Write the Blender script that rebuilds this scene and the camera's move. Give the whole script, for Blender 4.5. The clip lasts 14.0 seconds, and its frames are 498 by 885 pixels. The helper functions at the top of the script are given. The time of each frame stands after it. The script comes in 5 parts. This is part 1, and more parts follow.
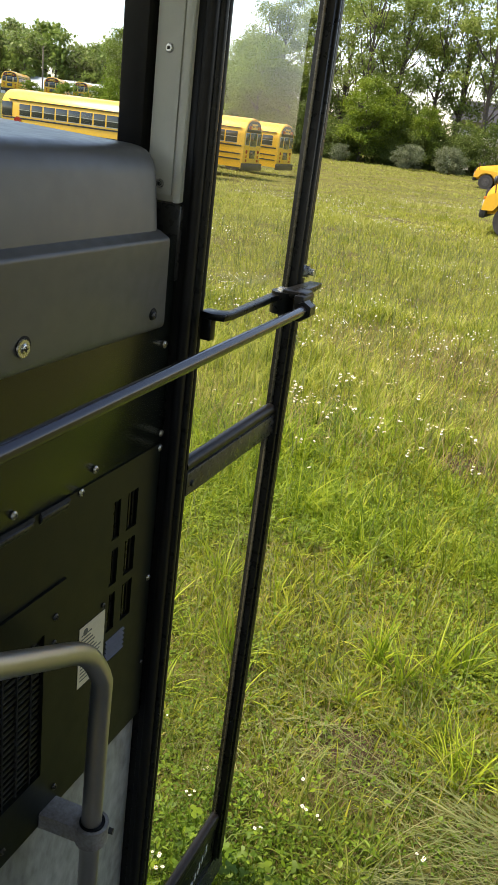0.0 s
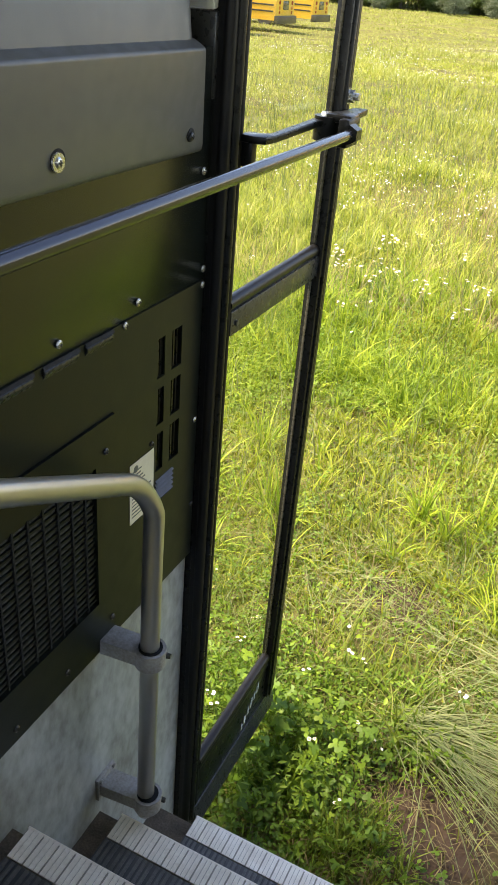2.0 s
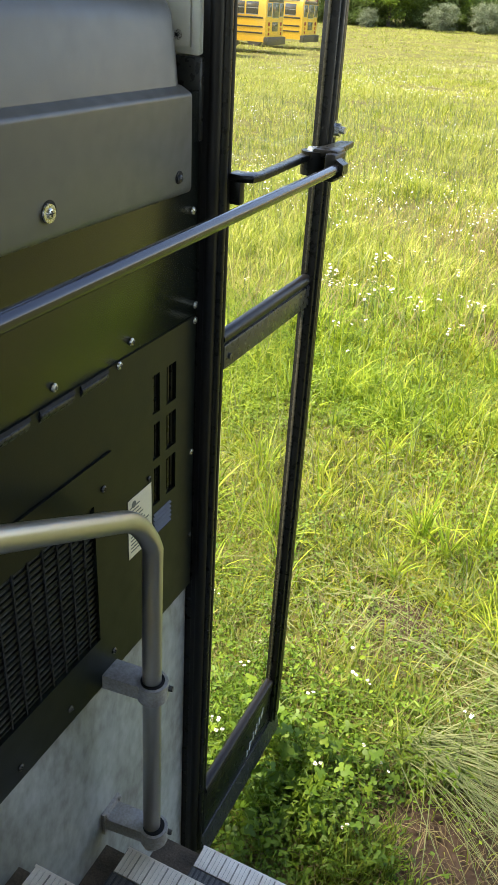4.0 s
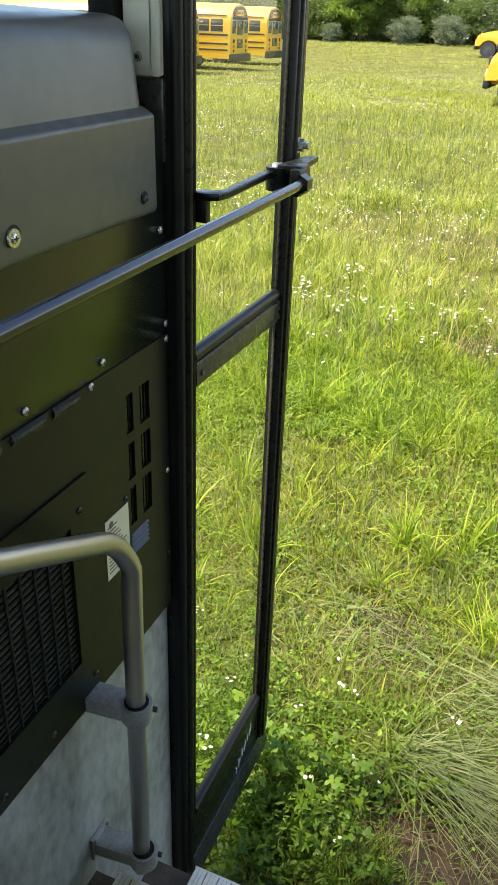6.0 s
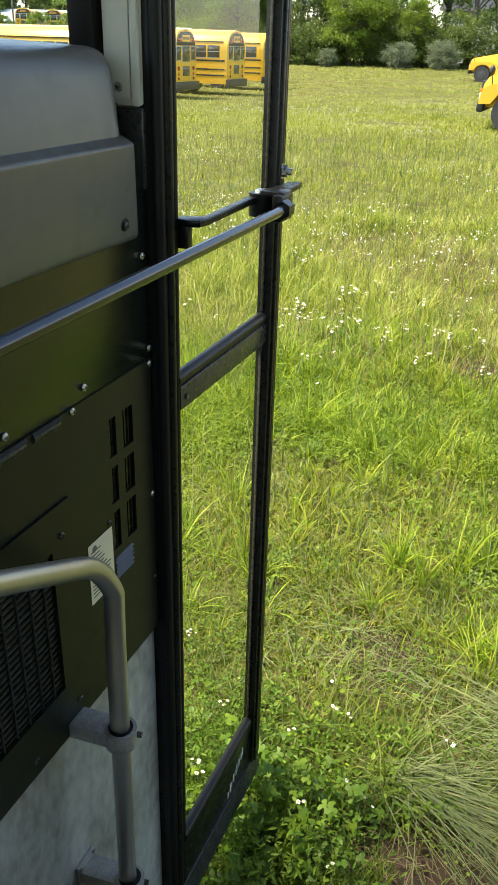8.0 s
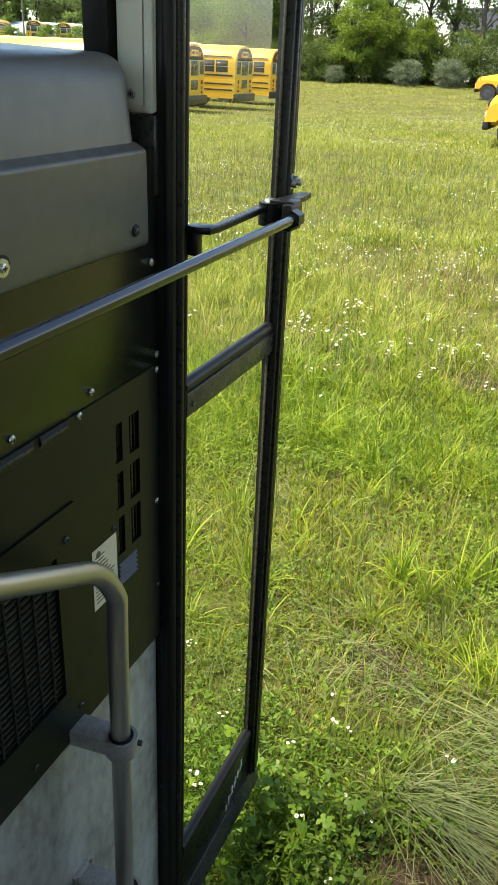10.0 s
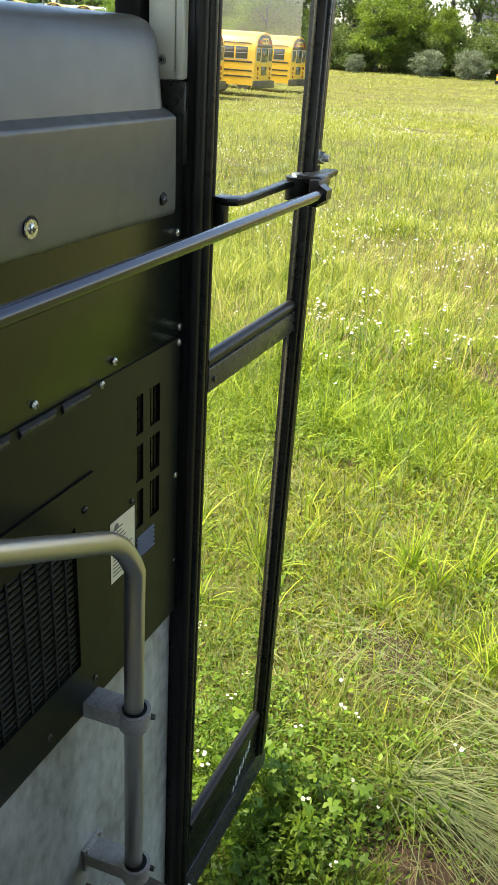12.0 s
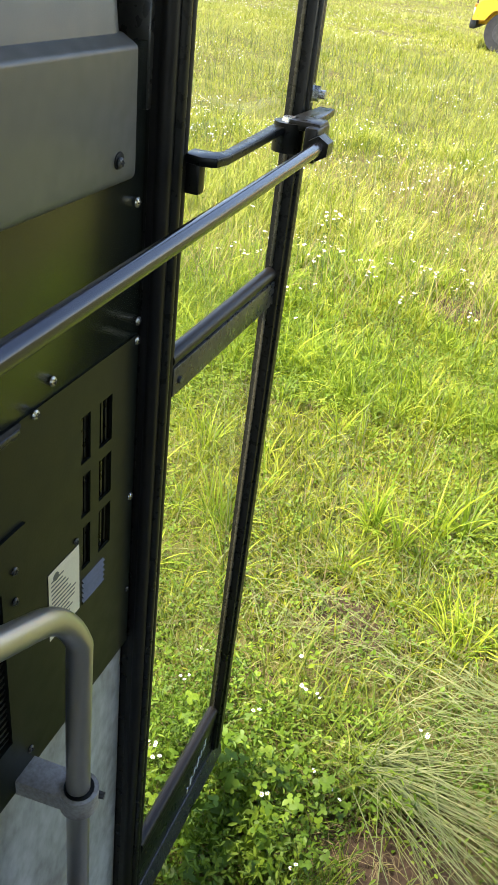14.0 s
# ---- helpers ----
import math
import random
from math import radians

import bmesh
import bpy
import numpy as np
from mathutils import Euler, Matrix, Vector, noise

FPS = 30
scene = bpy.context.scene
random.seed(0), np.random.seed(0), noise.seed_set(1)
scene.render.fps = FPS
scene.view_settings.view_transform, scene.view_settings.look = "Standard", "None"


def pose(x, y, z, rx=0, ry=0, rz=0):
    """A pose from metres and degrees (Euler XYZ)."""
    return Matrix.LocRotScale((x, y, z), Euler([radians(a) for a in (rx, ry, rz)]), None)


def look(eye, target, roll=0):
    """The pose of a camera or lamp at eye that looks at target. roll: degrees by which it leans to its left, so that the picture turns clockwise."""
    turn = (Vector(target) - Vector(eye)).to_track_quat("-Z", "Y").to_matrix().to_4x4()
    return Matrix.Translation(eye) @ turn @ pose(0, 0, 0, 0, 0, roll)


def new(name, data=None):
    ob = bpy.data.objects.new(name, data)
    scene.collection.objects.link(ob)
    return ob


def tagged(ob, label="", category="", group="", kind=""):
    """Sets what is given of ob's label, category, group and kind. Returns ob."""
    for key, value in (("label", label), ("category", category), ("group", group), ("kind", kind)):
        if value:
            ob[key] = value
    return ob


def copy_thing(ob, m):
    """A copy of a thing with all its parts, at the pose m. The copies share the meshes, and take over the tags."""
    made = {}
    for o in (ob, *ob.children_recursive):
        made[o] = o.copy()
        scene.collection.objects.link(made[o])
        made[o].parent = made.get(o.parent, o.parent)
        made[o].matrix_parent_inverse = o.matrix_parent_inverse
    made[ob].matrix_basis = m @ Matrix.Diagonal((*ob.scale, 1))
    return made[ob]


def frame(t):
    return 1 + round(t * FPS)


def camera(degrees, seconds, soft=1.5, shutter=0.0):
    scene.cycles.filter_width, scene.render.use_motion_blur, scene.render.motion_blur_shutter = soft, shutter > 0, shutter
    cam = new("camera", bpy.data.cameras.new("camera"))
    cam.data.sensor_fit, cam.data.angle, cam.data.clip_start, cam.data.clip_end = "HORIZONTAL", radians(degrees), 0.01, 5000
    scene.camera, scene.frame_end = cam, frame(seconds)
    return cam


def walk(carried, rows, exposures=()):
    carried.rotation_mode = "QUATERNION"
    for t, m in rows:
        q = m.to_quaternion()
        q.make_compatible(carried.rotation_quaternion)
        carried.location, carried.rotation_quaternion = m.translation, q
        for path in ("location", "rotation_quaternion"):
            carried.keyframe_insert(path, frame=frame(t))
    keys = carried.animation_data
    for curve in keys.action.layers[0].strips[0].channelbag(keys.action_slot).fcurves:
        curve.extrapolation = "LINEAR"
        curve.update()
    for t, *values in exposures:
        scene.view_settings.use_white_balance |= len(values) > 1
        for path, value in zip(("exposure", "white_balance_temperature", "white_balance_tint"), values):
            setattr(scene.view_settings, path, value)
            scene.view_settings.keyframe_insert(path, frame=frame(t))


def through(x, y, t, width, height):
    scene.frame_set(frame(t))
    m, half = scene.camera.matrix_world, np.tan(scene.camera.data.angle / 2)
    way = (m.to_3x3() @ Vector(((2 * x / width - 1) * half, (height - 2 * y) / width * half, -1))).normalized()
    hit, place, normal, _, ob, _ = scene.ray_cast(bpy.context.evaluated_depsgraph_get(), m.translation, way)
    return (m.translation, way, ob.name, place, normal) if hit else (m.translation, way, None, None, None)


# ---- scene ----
cam = camera(34.6, 14.0)
PATH = [
    (0, (0.595, -1.106, 2.093), (-0.086, 0.628, 1.366), 7.3),
    (0.5, (0.589, -1.122, 2.079), (-0.08, 0.547, 1.203), 6.8),
    (1, (0.592, -1.119, 2.051), (-0.087, 0.52, 1.127), 6.2),
    (1.5, (0.595, -1.118, 2.032), (-0.093, 0.487, 1.056), 5.4),
    (2, (0.597, -1.115, 2.022), (-0.094, 0.467, 1.013), 5.1),
    (2.5, (0.595, -1.117, 2.022), (-0.111, 0.464, 1.022), 4.8),
    (3, (0.598, -1.115, 2.024), (-0.122, 0.466, 1.033), 4.6),
    (3.5, (0.592, -1.118, 2.02), (-0.14, 0.461, 1.035), 4.5),
    (4, (0.603, -1.113, 2.052), (-0.101, 0.487, 1.079), 3.5),
    (6.5, (0.616, -1.107, 2.059), (-0.051, 0.532, 1.125), 1.9),
    (7, (0.638, -1.101, 2.07), (-0.036, 0.541, 1.151), 1.5),
    (9.5, (0.632, -1.103, 2.051), (-0.046, 0.565, 1.181), 2.2),
    (10, (0.63, -1.105, 2.055), (-0.056, 0.561, 1.188), 2.6),
    (10.5, (0.625, -1.109, 2.049), (-0.067, 0.557, 1.185), 2.6),
    (11, (0.619, -1.109, 2.038), (-0.079, 0.556, 1.176), 3.1),
    (11.5, (0.613, -1.109, 2.03), (-0.09, 0.551, 1.165), 3.6),
    (12, (0.613, -1.111, 2.028), (-0.089, 0.536, 1.136), 3.8),
    (12.5, (0.603, -1.117, 2.03), (-0.107, 0.527, 1.14), 4.0),
    (13, (0.563, -1.121, 2.08), (-0.141, 0.527, 1.192), 4.2),
    (13.5, (0.423, -1.002, 2.006), (-0.23, 0.666, 1.118), 6.5),
    (14, (0.447, -0.845, 2.04), (-0.075, 0.759, 0.967), 7.5),
]
walk(cam, [(t, look(eye, target, roll)) for t, eye, target, roll in PATH],
     exposures=[(0, 1.5, 7700, 18), (0.5, 1.88, 7600, 19), (1.0, 2.2, 7600, 20), (2.0, 2.36, 7500, 20), (4.0, 2.33, 7200, 17), (6.5, 2.06, 7100, 11), (9.5, 1.84, 7200, 10), (11.5, 2.12, 7200, 12), (12.0, 2.25, 7200, 13), (12.5, 2.28, 7250, 13), (13.5, 2.25, 7250, 13), (14.0, 2.43, 7100, 16)])

# ---------------------------------------------------------------- light
SUN_ELEV, SUN_AZ = 62.0, -110.0          # degrees; azimuth from +y towards +x
world = bpy.data.worlds.new("sky")
scene.world = world
world.use_nodes = True
wn = world.node_tree.nodes
sky = wn.new("ShaderNodeTexSky")
sky.sky_type = "NISHITA"
sky.sun_disc = False
sky.sun_elevation = radians(SUN_ELEV)
sky.sun_rotation = radians(SUN_AZ)
sky.air_density, sky.dust_density, sky.ozone_density = 1.0, 0.7, 1.0
wn["Background"].inputs["Strength"].default_value = 0.12
world.node_tree.links.new(sky.outputs["Color"], wn["Background"].inputs["Color"])
sun_data = bpy.data.lights.new("sun", "SUN")
sun_data.energy, sun_data.angle, sun_data.color = 3.4, radians(17), (1.0, 0.94, 0.84)
sun = new("sun", sun_data)
sun_dir = Vector((math.sin(radians(SUN_AZ)) * math.cos(radians(SUN_ELEV)),
                  math.cos(radians(SUN_AZ)) * math.cos(radians(SUN_ELEV)), math.sin(radians(SUN_ELEV))))
sun.matrix_world = look(sun_dir * 60, (0, 0, 0))


# ---------------------------------------------------------------- materials
def nodes_of(name):
    m = bpy.data.materials.new(name)
    m.use_nodes = True
    return m, m.node_tree.nodes, m.node_tree.links, m.node_tree.nodes["Principled BSDF"]


def mat(name, base, rough=0.5, metal=0.0, other=None, scale=8.0, amount=0.5, bump=0.0, bump_scale=120.0,
        rough_var=0.12, spec=0.5, coat=0.0, stretch=(1, 1, 1)):
    """A surface whose colour wanders between two tones at a coarse and a fine scale, with fine relief."""
    m, n, l, p = nodes_of(name)
    other = other or tuple(c * 0.72 for c in base)
    tc = n.new("ShaderNodeTexCoord")
    big, fine = n.new("ShaderNodeTexNoise"), n.new("ShaderNodeTexNoise")
    big.inputs["Scale"].default_value, big.inputs["Detail"].default_value = scale, 6
    fine.inputs["Scale"].default_value, fine.inputs["Detail"].default_value = scale * 9, 5
    mp = n.new("ShaderNodeMapping")
    mp.inputs["Scale"].default_value = stretch
    l.new(tc.outputs["Object"], mp.inputs["Vector"])
    for t in (big, fine):
        l.new(mp.outputs["Vector"], t.inputs["Vector"])
    both = n.new("ShaderNodeMix")
    both.inputs[0].default_value = 0.4
    l.new(big.outputs["Fac"], both.inputs[2])
    l.new(fine.outputs["Fac"], both.inputs[3])
    ramp = n.new("ShaderNodeMapRange")
    ramp.inputs["From Min"].default_value, ramp.inputs["From Max"].default_value = 0.36, 0.66
    ramp.inputs["To Max"].default_value = amount
    l.new(both.outputs[0], ramp.inputs["Value"])
    mix = n.new("ShaderNodeMix")
    mix.data_type = "RGBA"
    mix.inputs[6].default_value, mix.inputs[7].default_value = (*base, 1), (*other, 1)
    l.new(ramp.outputs["Result"], mix.inputs[0])
    l.new(mix.outputs[2], p.inputs["Base Color"])
    rr = n.new("ShaderNodeMapRange")
    rr.inputs["From Min"].default_value, rr.inputs["From Max"].default_value = 0.3, 0.7
    rr.inputs["To Min"].default_value, rr.inputs["To Max"].default_value = max(0.03, rough - rough_var), min(1, rough + rough_var)
    l.new(fine.outputs["Fac"], rr.inputs["Value"])
    l.new(rr.outputs["Result"], p.inputs["Roughness"])
    p.inputs["Metallic"].default_value = metal
    p.inputs["Specular IOR Level"].default_value = spec
    p.inputs["Coat Weight"].default_value = coat
    if bump:
        bn, bt = n.new("ShaderNodeBump"), n.new("ShaderNodeTexNoise")
        bt.inputs["Scale"].default_value, bt.inputs["Detail"].default_value = bump_scale, 4
        bn.inputs["Strength"].default_value, bn.inputs["Distance"].default_value = bump, 0.002
        l.new(tc.outputs["Object"], bt.inputs["Vector"])
        l.new(bt.outputs["Fac"], bn.inputs["Height"])
        l.new(bn.outputs["Normal"], p.inputs["Normal"])
    return m


def leaf_mat(name, tones, patch=0.6, through=0.35, rough=0.55, spec=0.3, own=0.5):
    """Leaf or blade: tones from the island's own chance and from a slow drift over the ground; some light shines through."""
    m, n, l, p = nodes_of(name)
    geo, tc = n.new("ShaderNodeNewGeometry"), n.new("ShaderNodeTexCoord")
    drift = n.new("ShaderNodeTexNoise")
    drift.inputs["Scale"].default_value, drift.inputs["Detail"].default_value = patch, 5
    drift.inputs["Roughness"].default_value = 0.62
    l.new(tc.outputs["Object"], drift.inputs["Vector"])
    mr = n.new("ShaderNodeMapRange")
    mr.inputs["From Min"].default_value, mr.inputs["From Max"].default_value = 0.33, 0.67
    l.new(drift.outputs["Fac"], mr.inputs["Value"])
    mix = n.new("ShaderNodeMix")
    mix.inputs[0].default_value = 1 - own
    l.new(geo.outputs["Random Per Island"], mix.inputs[2])
    l.new(mr.outputs["Result"], mix.inputs[3])
    ramp = n.new("ShaderNodeValToRGB")
    el = ramp.color_ramp.elements
    while len(el) < len(tones):
        el.new(0.5)
    for k, c in enumerate(tones):
        el[k].position, el[k].color = k / (len(tones) - 1), (*c, 1)
    l.new(mix.outputs[0], ramp.inputs["Fac"])
    l.new(ramp.outputs["Color"], p.inputs["Base Color"])
    p.inputs["Roughness"].default_value, p.inputs["Specular IOR Level"].default_value = rough, spec
    tr, add = n.new("ShaderNodeBsdfTranslucent"), n.new("ShaderNodeMixShader")
    l.new(ramp.outputs["Color"], tr.inputs["Color"])
    add.inputs[0].default_value = through
    l.new(p.outputs[0], add.inputs[1])
    l.new(tr.outputs[0], add.inputs[2])
    l.new(add.outputs[0], n["Material Output"].inputs["Surface"])
    return m


def glass_mat(name, tint=(0.93, 0.96, 0.93), gain=1.0, rough=0.02):
    """Thin sheet glass: clear, with the sky and the field mirrored more at a glancing look."""
    m, n, l, p = nodes_of(name)
    n.remove(p)
    clear, shine, fr, mix = (n.new("ShaderNodeBsdfTransparent"), n.new("ShaderNodeBsdfGlossy"), n.new("ShaderNodeFresnel"), n.new("ShaderNodeMixShader"))
    clear.inputs["Color"].default_value = (*tint, 1)
    shine.inputs["Roughness"].default_value = rough
    fr.inputs["IOR"].default_value = 1.5
    g = n.new("ShaderNodeMath")
    g.operation = "MULTIPLY"
    g.inputs[1].default_value = gain
    l.new(fr.outputs[0], g.inputs[0])
    l.new(g.outputs[0], mix.inputs[0])
    l.new(clear.outputs[0], mix.inputs[1])
    l.new(shine.outputs[0], mix.inputs[2])
    l.new(mix.outputs[0], n["Material Output"].inputs["Surface"])
    return m


M_PANEL = mat("black_panel_paint", (0.007, 0.009, 0.007), 0.4, 0.0, (0.011, 0.015, 0.011), 3.0, 0.7, 0.06, 260, 0.05, 0.2)
M_UPPER = mat("black_sheet_gloss", (0.007, 0.009, 0.007), 0.22, 0.0, (0.010, 0.013, 0.010), 2.0, 0.6, 0.015, 200, 0.03, 0.34)
M_DASH = mat("grained_grey_plastic", (0.106, 0.104, 0.096), 0.34, 0.0, (0.09, 0.088, 0.082), 5.0, 0.6, 0.12, 900, 0.06, 0.45)
M_GALV = mat("galvanised_steel", (0.43, 0.455, 0.44), 0.42, 0.12, (0.19, 0.19, 0.165), 6.0, 1.0, 0.06, 60, 0.14, stretch=(1, 1, 0.55))
M_BLACK = mat("black_door_paint", (0.007, 0.008, 0.007), 0.3, 0.0, (0.013, 0.013, 0.012), 7.0, 0.6, 0.04, 150, 0.06, 0.2)
M_RUBBER = mat("black_rubber", (0.007, 0.007, 0.007), 0.36, 0.0, (0.013, 0.013, 0.012), 9.0, 0.6, 0.06, 220, 0.06, 0.19)
M_RAIL = mat("worn_alloy_door_rail", (0.052, 0.053, 0.05), 0.32, 0.3, (0.028, 0.029, 0.028), 12.0, 0.9, 0.1, 90)
# olive colour stands in for grass mirrored in the stile's inner face
M_STRIP = mat("reflection_strip", (0.075, 0.072, 0.045), 0.3, 0.2, (0.05, 0.048, 0.033), 12.0, 0.8, 0.05, 120)
M_LOUVRE = mat("grey_louvre_blade", (0.11, 0.11, 0.115), 0.4, 0.1, (0.07, 0.07, 0.072), 20.0, 0.7)
# lighter, bluer black: the sheen on the scoops is put into the colour
M_SCOOP = mat("sheen_toned_lip", (0.03, 0.031, 0.034), 0.3, 0.2, (0.018, 0.018, 0.018), 20.0, 0.7)
M_ROD = mat("satin_dark_rod", (0.05, 0.052, 0.062), 0.2, 0.7, (0.04, 0.042, 0.05), 3.0, 0.5, 0.0, 300, 0.015)
M_TUBE = mat("brushed_stainless_tube", (0.41, 0.395, 0.36), 0.33, 0.8, (0.35, 0.335, 0.30), 6.0, 0.5, 0.0, 300, 0.03)
M_CAST = mat("cast_bracket_metal", (0.42, 0.41, 0.385), 0.42, 0.35, (0.2, 0.175, 0.15), 22.0, 0.8, 0.25, 160)
M_SCREW = mat("zinc_screw", (0.55, 0.55, 0.53), 0.28, 0.95, (0.4, 0.4, 0.38), 60.0, 0.5)
M_DARKSCREW = mat("black_screw", (0.05, 0.05, 0.048), 0.35, 0.3, None, 60.0, 0.5)
M_PILLAR = mat("pale_grey_green_enamel", (0.62, 0.63, 0.56), 0.42, 0.0, (0.55, 0.56, 0.5), 9.0, 0.5, 0.06, 120)
M_VOID = mat("dark_inside", (0.008, 0.008, 0.008), 0.8, 0.0, None, 20, 0.3)
M_FOAM = mat("black_filter_foam", (0.02, 0.02, 0.02), 0.85, 0.0, (0.12, 0.12, 0.11), 150.0, 0.8, 0.9, 420)
M_LABEL = mat("paper_label", (0.66, 0.61, 0.44), 0.5, 0.0, (0.55, 0.5, 0.37), 40.0, 0.5)
M_INK = mat("label_ink", (0.12, 0.12, 0.1), 0.6, 0.0, None, 80, 0.3)
M_NOSING = mat("worn_cream_ribbed_nosing", (0.95, 0.87, 0.75), 0.55, 0.0, (0.72, 0.62, 0.5), 26.0, 0.85, 0.2, 180)
M_TREAD = mat("black_ribbed_tread", (0.035, 0.037, 0.04), 0.55, 0.0, (0.085, 0.08, 0.072), 16.0, 0.8, 0.2, 150)
M_TREADRIB = mat("scuffed_tread_rib", (0.13, 0.125, 0.115), 0.6, 0.0, (0.06, 0.06, 0.058), 30.0, 0.9, 0.2, 150)
M_DIRT = mat("step_grime", (0.13, 0.098, 0.068), 0.9, 0.0, (0.05, 0.04, 0.03), 30.0, 0.9, 0.6, 160)
M_GRIME = mat("grimy_nosing_grooves", (0.42, 0.38, 0.31), 0.8, 0.0, (0.25, 0.22, 0.17), 40.0, 0.9, 0.3, 160)
M_CHIP = mat("scraped_paint", (0.6, 0.62, 0.6), 0.5, 0.1, (0.3, 0.31, 0.3), 90.0, 0.8)
M_LINER = mat("bus_lining_enamel", (0.52, 0.53, 0.49), 0.45, 0.0, (0.46, 0.47, 0.435), 3.0, 0.5)
M_CEIL = mat("bus_ceiling_enamel", (0.75, 0.76, 0.73), 0.45, 0.0, (0.7, 0.7, 0.67), 3.0, 0.5)
M_GLASS = glass_mat("door_glass", (0.97, 0.98, 0.96), 0.9, 0.0)
M_SCREEN = glass_mat("windscreen_glass", (0.80, 0.88, 0.90), 0.6, 0.0)

M_YELLOW = mat("school_bus_yellow", (0.82, 0.46, 0.03), 0.35, 0.0, (0.75, 0.40, 0.03), 1.4, 0.6, 0, 50, 0.08, 0.5, coat=0.3)
M_BUSBLACK = mat("bus_black_trim", (0.02, 0.02, 0.02), 0.45, 0.0, None, 6, 0.5)
M_BUSGLASS = mat("dark_window_glass", (0.03, 0.036, 0.038), 0.08, 0.0, (0.05, 0.055, 0.055), 1.5, 0.6, 0, 50, 0.03, 0.8)
M_SASH = mat("window_sash_metal", (0.42, 0.44, 0.43), 0.4, 0.5, None, 6, 0.4)
M_WHITE = mat("white_roof_paint", (0.72, 0.73, 0.71), 0.5, 0.0, (0.6, 0.6, 0.58), 1.5, 0.6)
M_TYRE = mat("tyre_rubber", (0.03, 0.03, 0.03), 0.8, 0.0, (0.07, 0.065, 0.06), 7, 0.7, 0.3, 60)
M_RIM = mat("black_steel_rim", (0.05, 0.05, 0.05), 0.5, 0.4, (0.16, 0.15, 0.14), 12, 0.6)
M_REDLENS = mat("red_lens", (0.32, 0.015, 0.01), 0.2, 0.0, None, 8, 0.3)
M_AMBER = mat("amber_lens", (0.6, 0.16, 0.01), 0.25, 0.0, None, 8, 0.3)
M_CLEAR = mat("headlight_lens", (0.6, 0.6, 0.56), 0.15, 0.0, None, 8, 0.3)
M_SHED = mat("pale_metal_sheeting", (0.62, 0.65, 0.67), 0.5, 0.2, (0.5, 0.52, 0.54), 0.5, 0.6)
M_WOOD = mat("weathered_pole_wood", (0.2, 0.17, 0.13), 0.85, 0.0, None, 5, 0.7)
M_BARK = mat("tree_bark", (0.11, 0.095, 0.075), 0.9, 0.0, (0.05, 0.042, 0.034), 5.0, 0.9, 0.8, 30)

# the first, darkest tone stands for shadowed gaps among the blades
M_GRASS = leaf_mat("meadow_grass", [(0.03, 0.06, 0.005), (0.12, 0.175, 0.009), (0.255, 0.305, 0.02), (0.375, 0.39, 0.045), (0.48, 0.44, 0.15)], 1.4, 0.4, own=0.6)
# meadow tones darkened: the bus's shade is put into the blade colour
M_LOW = leaf_mat("shade_toned_grass", [(0.03, 0.06, 0.007), (0.075, 0.125, 0.010), (0.15, 0.20, 0.018), (0.26, 0.245, 0.07)], 1.6, 0.35)
M_FAR = leaf_mat("far_meadow_grass", [(0.17, 0.22, 0.022), (0.255, 0.29, 0.045), (0.325, 0.345, 0.08), (0.40, 0.39, 0.13)], 0.16, 0.4, own=0.35)
M_STRAW = leaf_mat("pale_cut_grass", [(0.06, 0.095, 0.024), (0.145, 0.18, 0.06), (0.31, 0.315, 0.135)], 1.2, 0.25)
M_TUFT = leaf_mat("tufted_grass", [(0.04, 0.075, 0.007), (0.13, 0.195, 0.014), (0.29, 0.345, 0.032), (0.44, 0.45, 0.085), (0.58, 0.52, 0.22)], 3.2, 0.4, own=0.58)
M_MOWN = leaf_mat("mown_grass", [(0.03, 0.06, 0.004), (0.10, 0.155, 0.007), (0.21, 0.265, 0.014), (0.325, 0.35, 0.03), (0.42, 0.38, 0.11)], 3.6, 0.38, own=0.55)
M_LUSH = leaf_mat("lush_grass", [(0.04, 0.085, 0.005), (0.15, 0.245, 0.012), (0.31, 0.405, 0.026), (0.46, 0.51, 0.06)], 2.6, 0.42, own=0.65)
M_SEEDSTEM = leaf_mat("brown_seed_stem", [(0.13, 0.095, 0.04), (0.26, 0.20, 0.085), (0.40, 0.33, 0.15)], 1.5, 0.2, 0.7)
M_WEED = leaf_mat("broad_weed_leaf", [(0.032, 0.08, 0.008), (0.11, 0.205, 0.014), (0.26, 0.36, 0.026)], 1.5, 0.4, 0.5)
# weed tones taken down, standing in for bus shade over the near bed
M_HERB = leaf_mat("shade_toned_herb_leaf", [(0.03, 0.072, 0.007), (0.095, 0.175, 0.013), (0.215, 0.315, 0.025)], 3.0, 0.38, 0.5)
M_CLOVER = leaf_mat("fresh_clover_leaf", [(0.05, 0.115, 0.010), (0.155, 0.245, 0.02), (0.30, 0.385, 0.04)], 2.5, 0.4, 0.5)
M_STEM = leaf_mat("green_stem", [(0.07, 0.12, 0.03), (0.12, 0.16, 0.05)], 1.0, 0.2)
M_LITTER = leaf_mat("dry_litter", [(0.06, 0.046, 0.02), (0.14, 0.112, 0.048), (0.27, 0.23, 0.10)], 2.0, 0.15, 0.8)
M_PETAL = leaf_mat("white_petal", [(0.78, 0.78, 0.74), (0.86, 0.86, 0.84)], 1.0, 0.3, 0.6)
M_PISTIL = mat("yellow_flower_disc", (0.65, 0.45, 0.03), 0.8, 0.0, None, 300, 0.5)
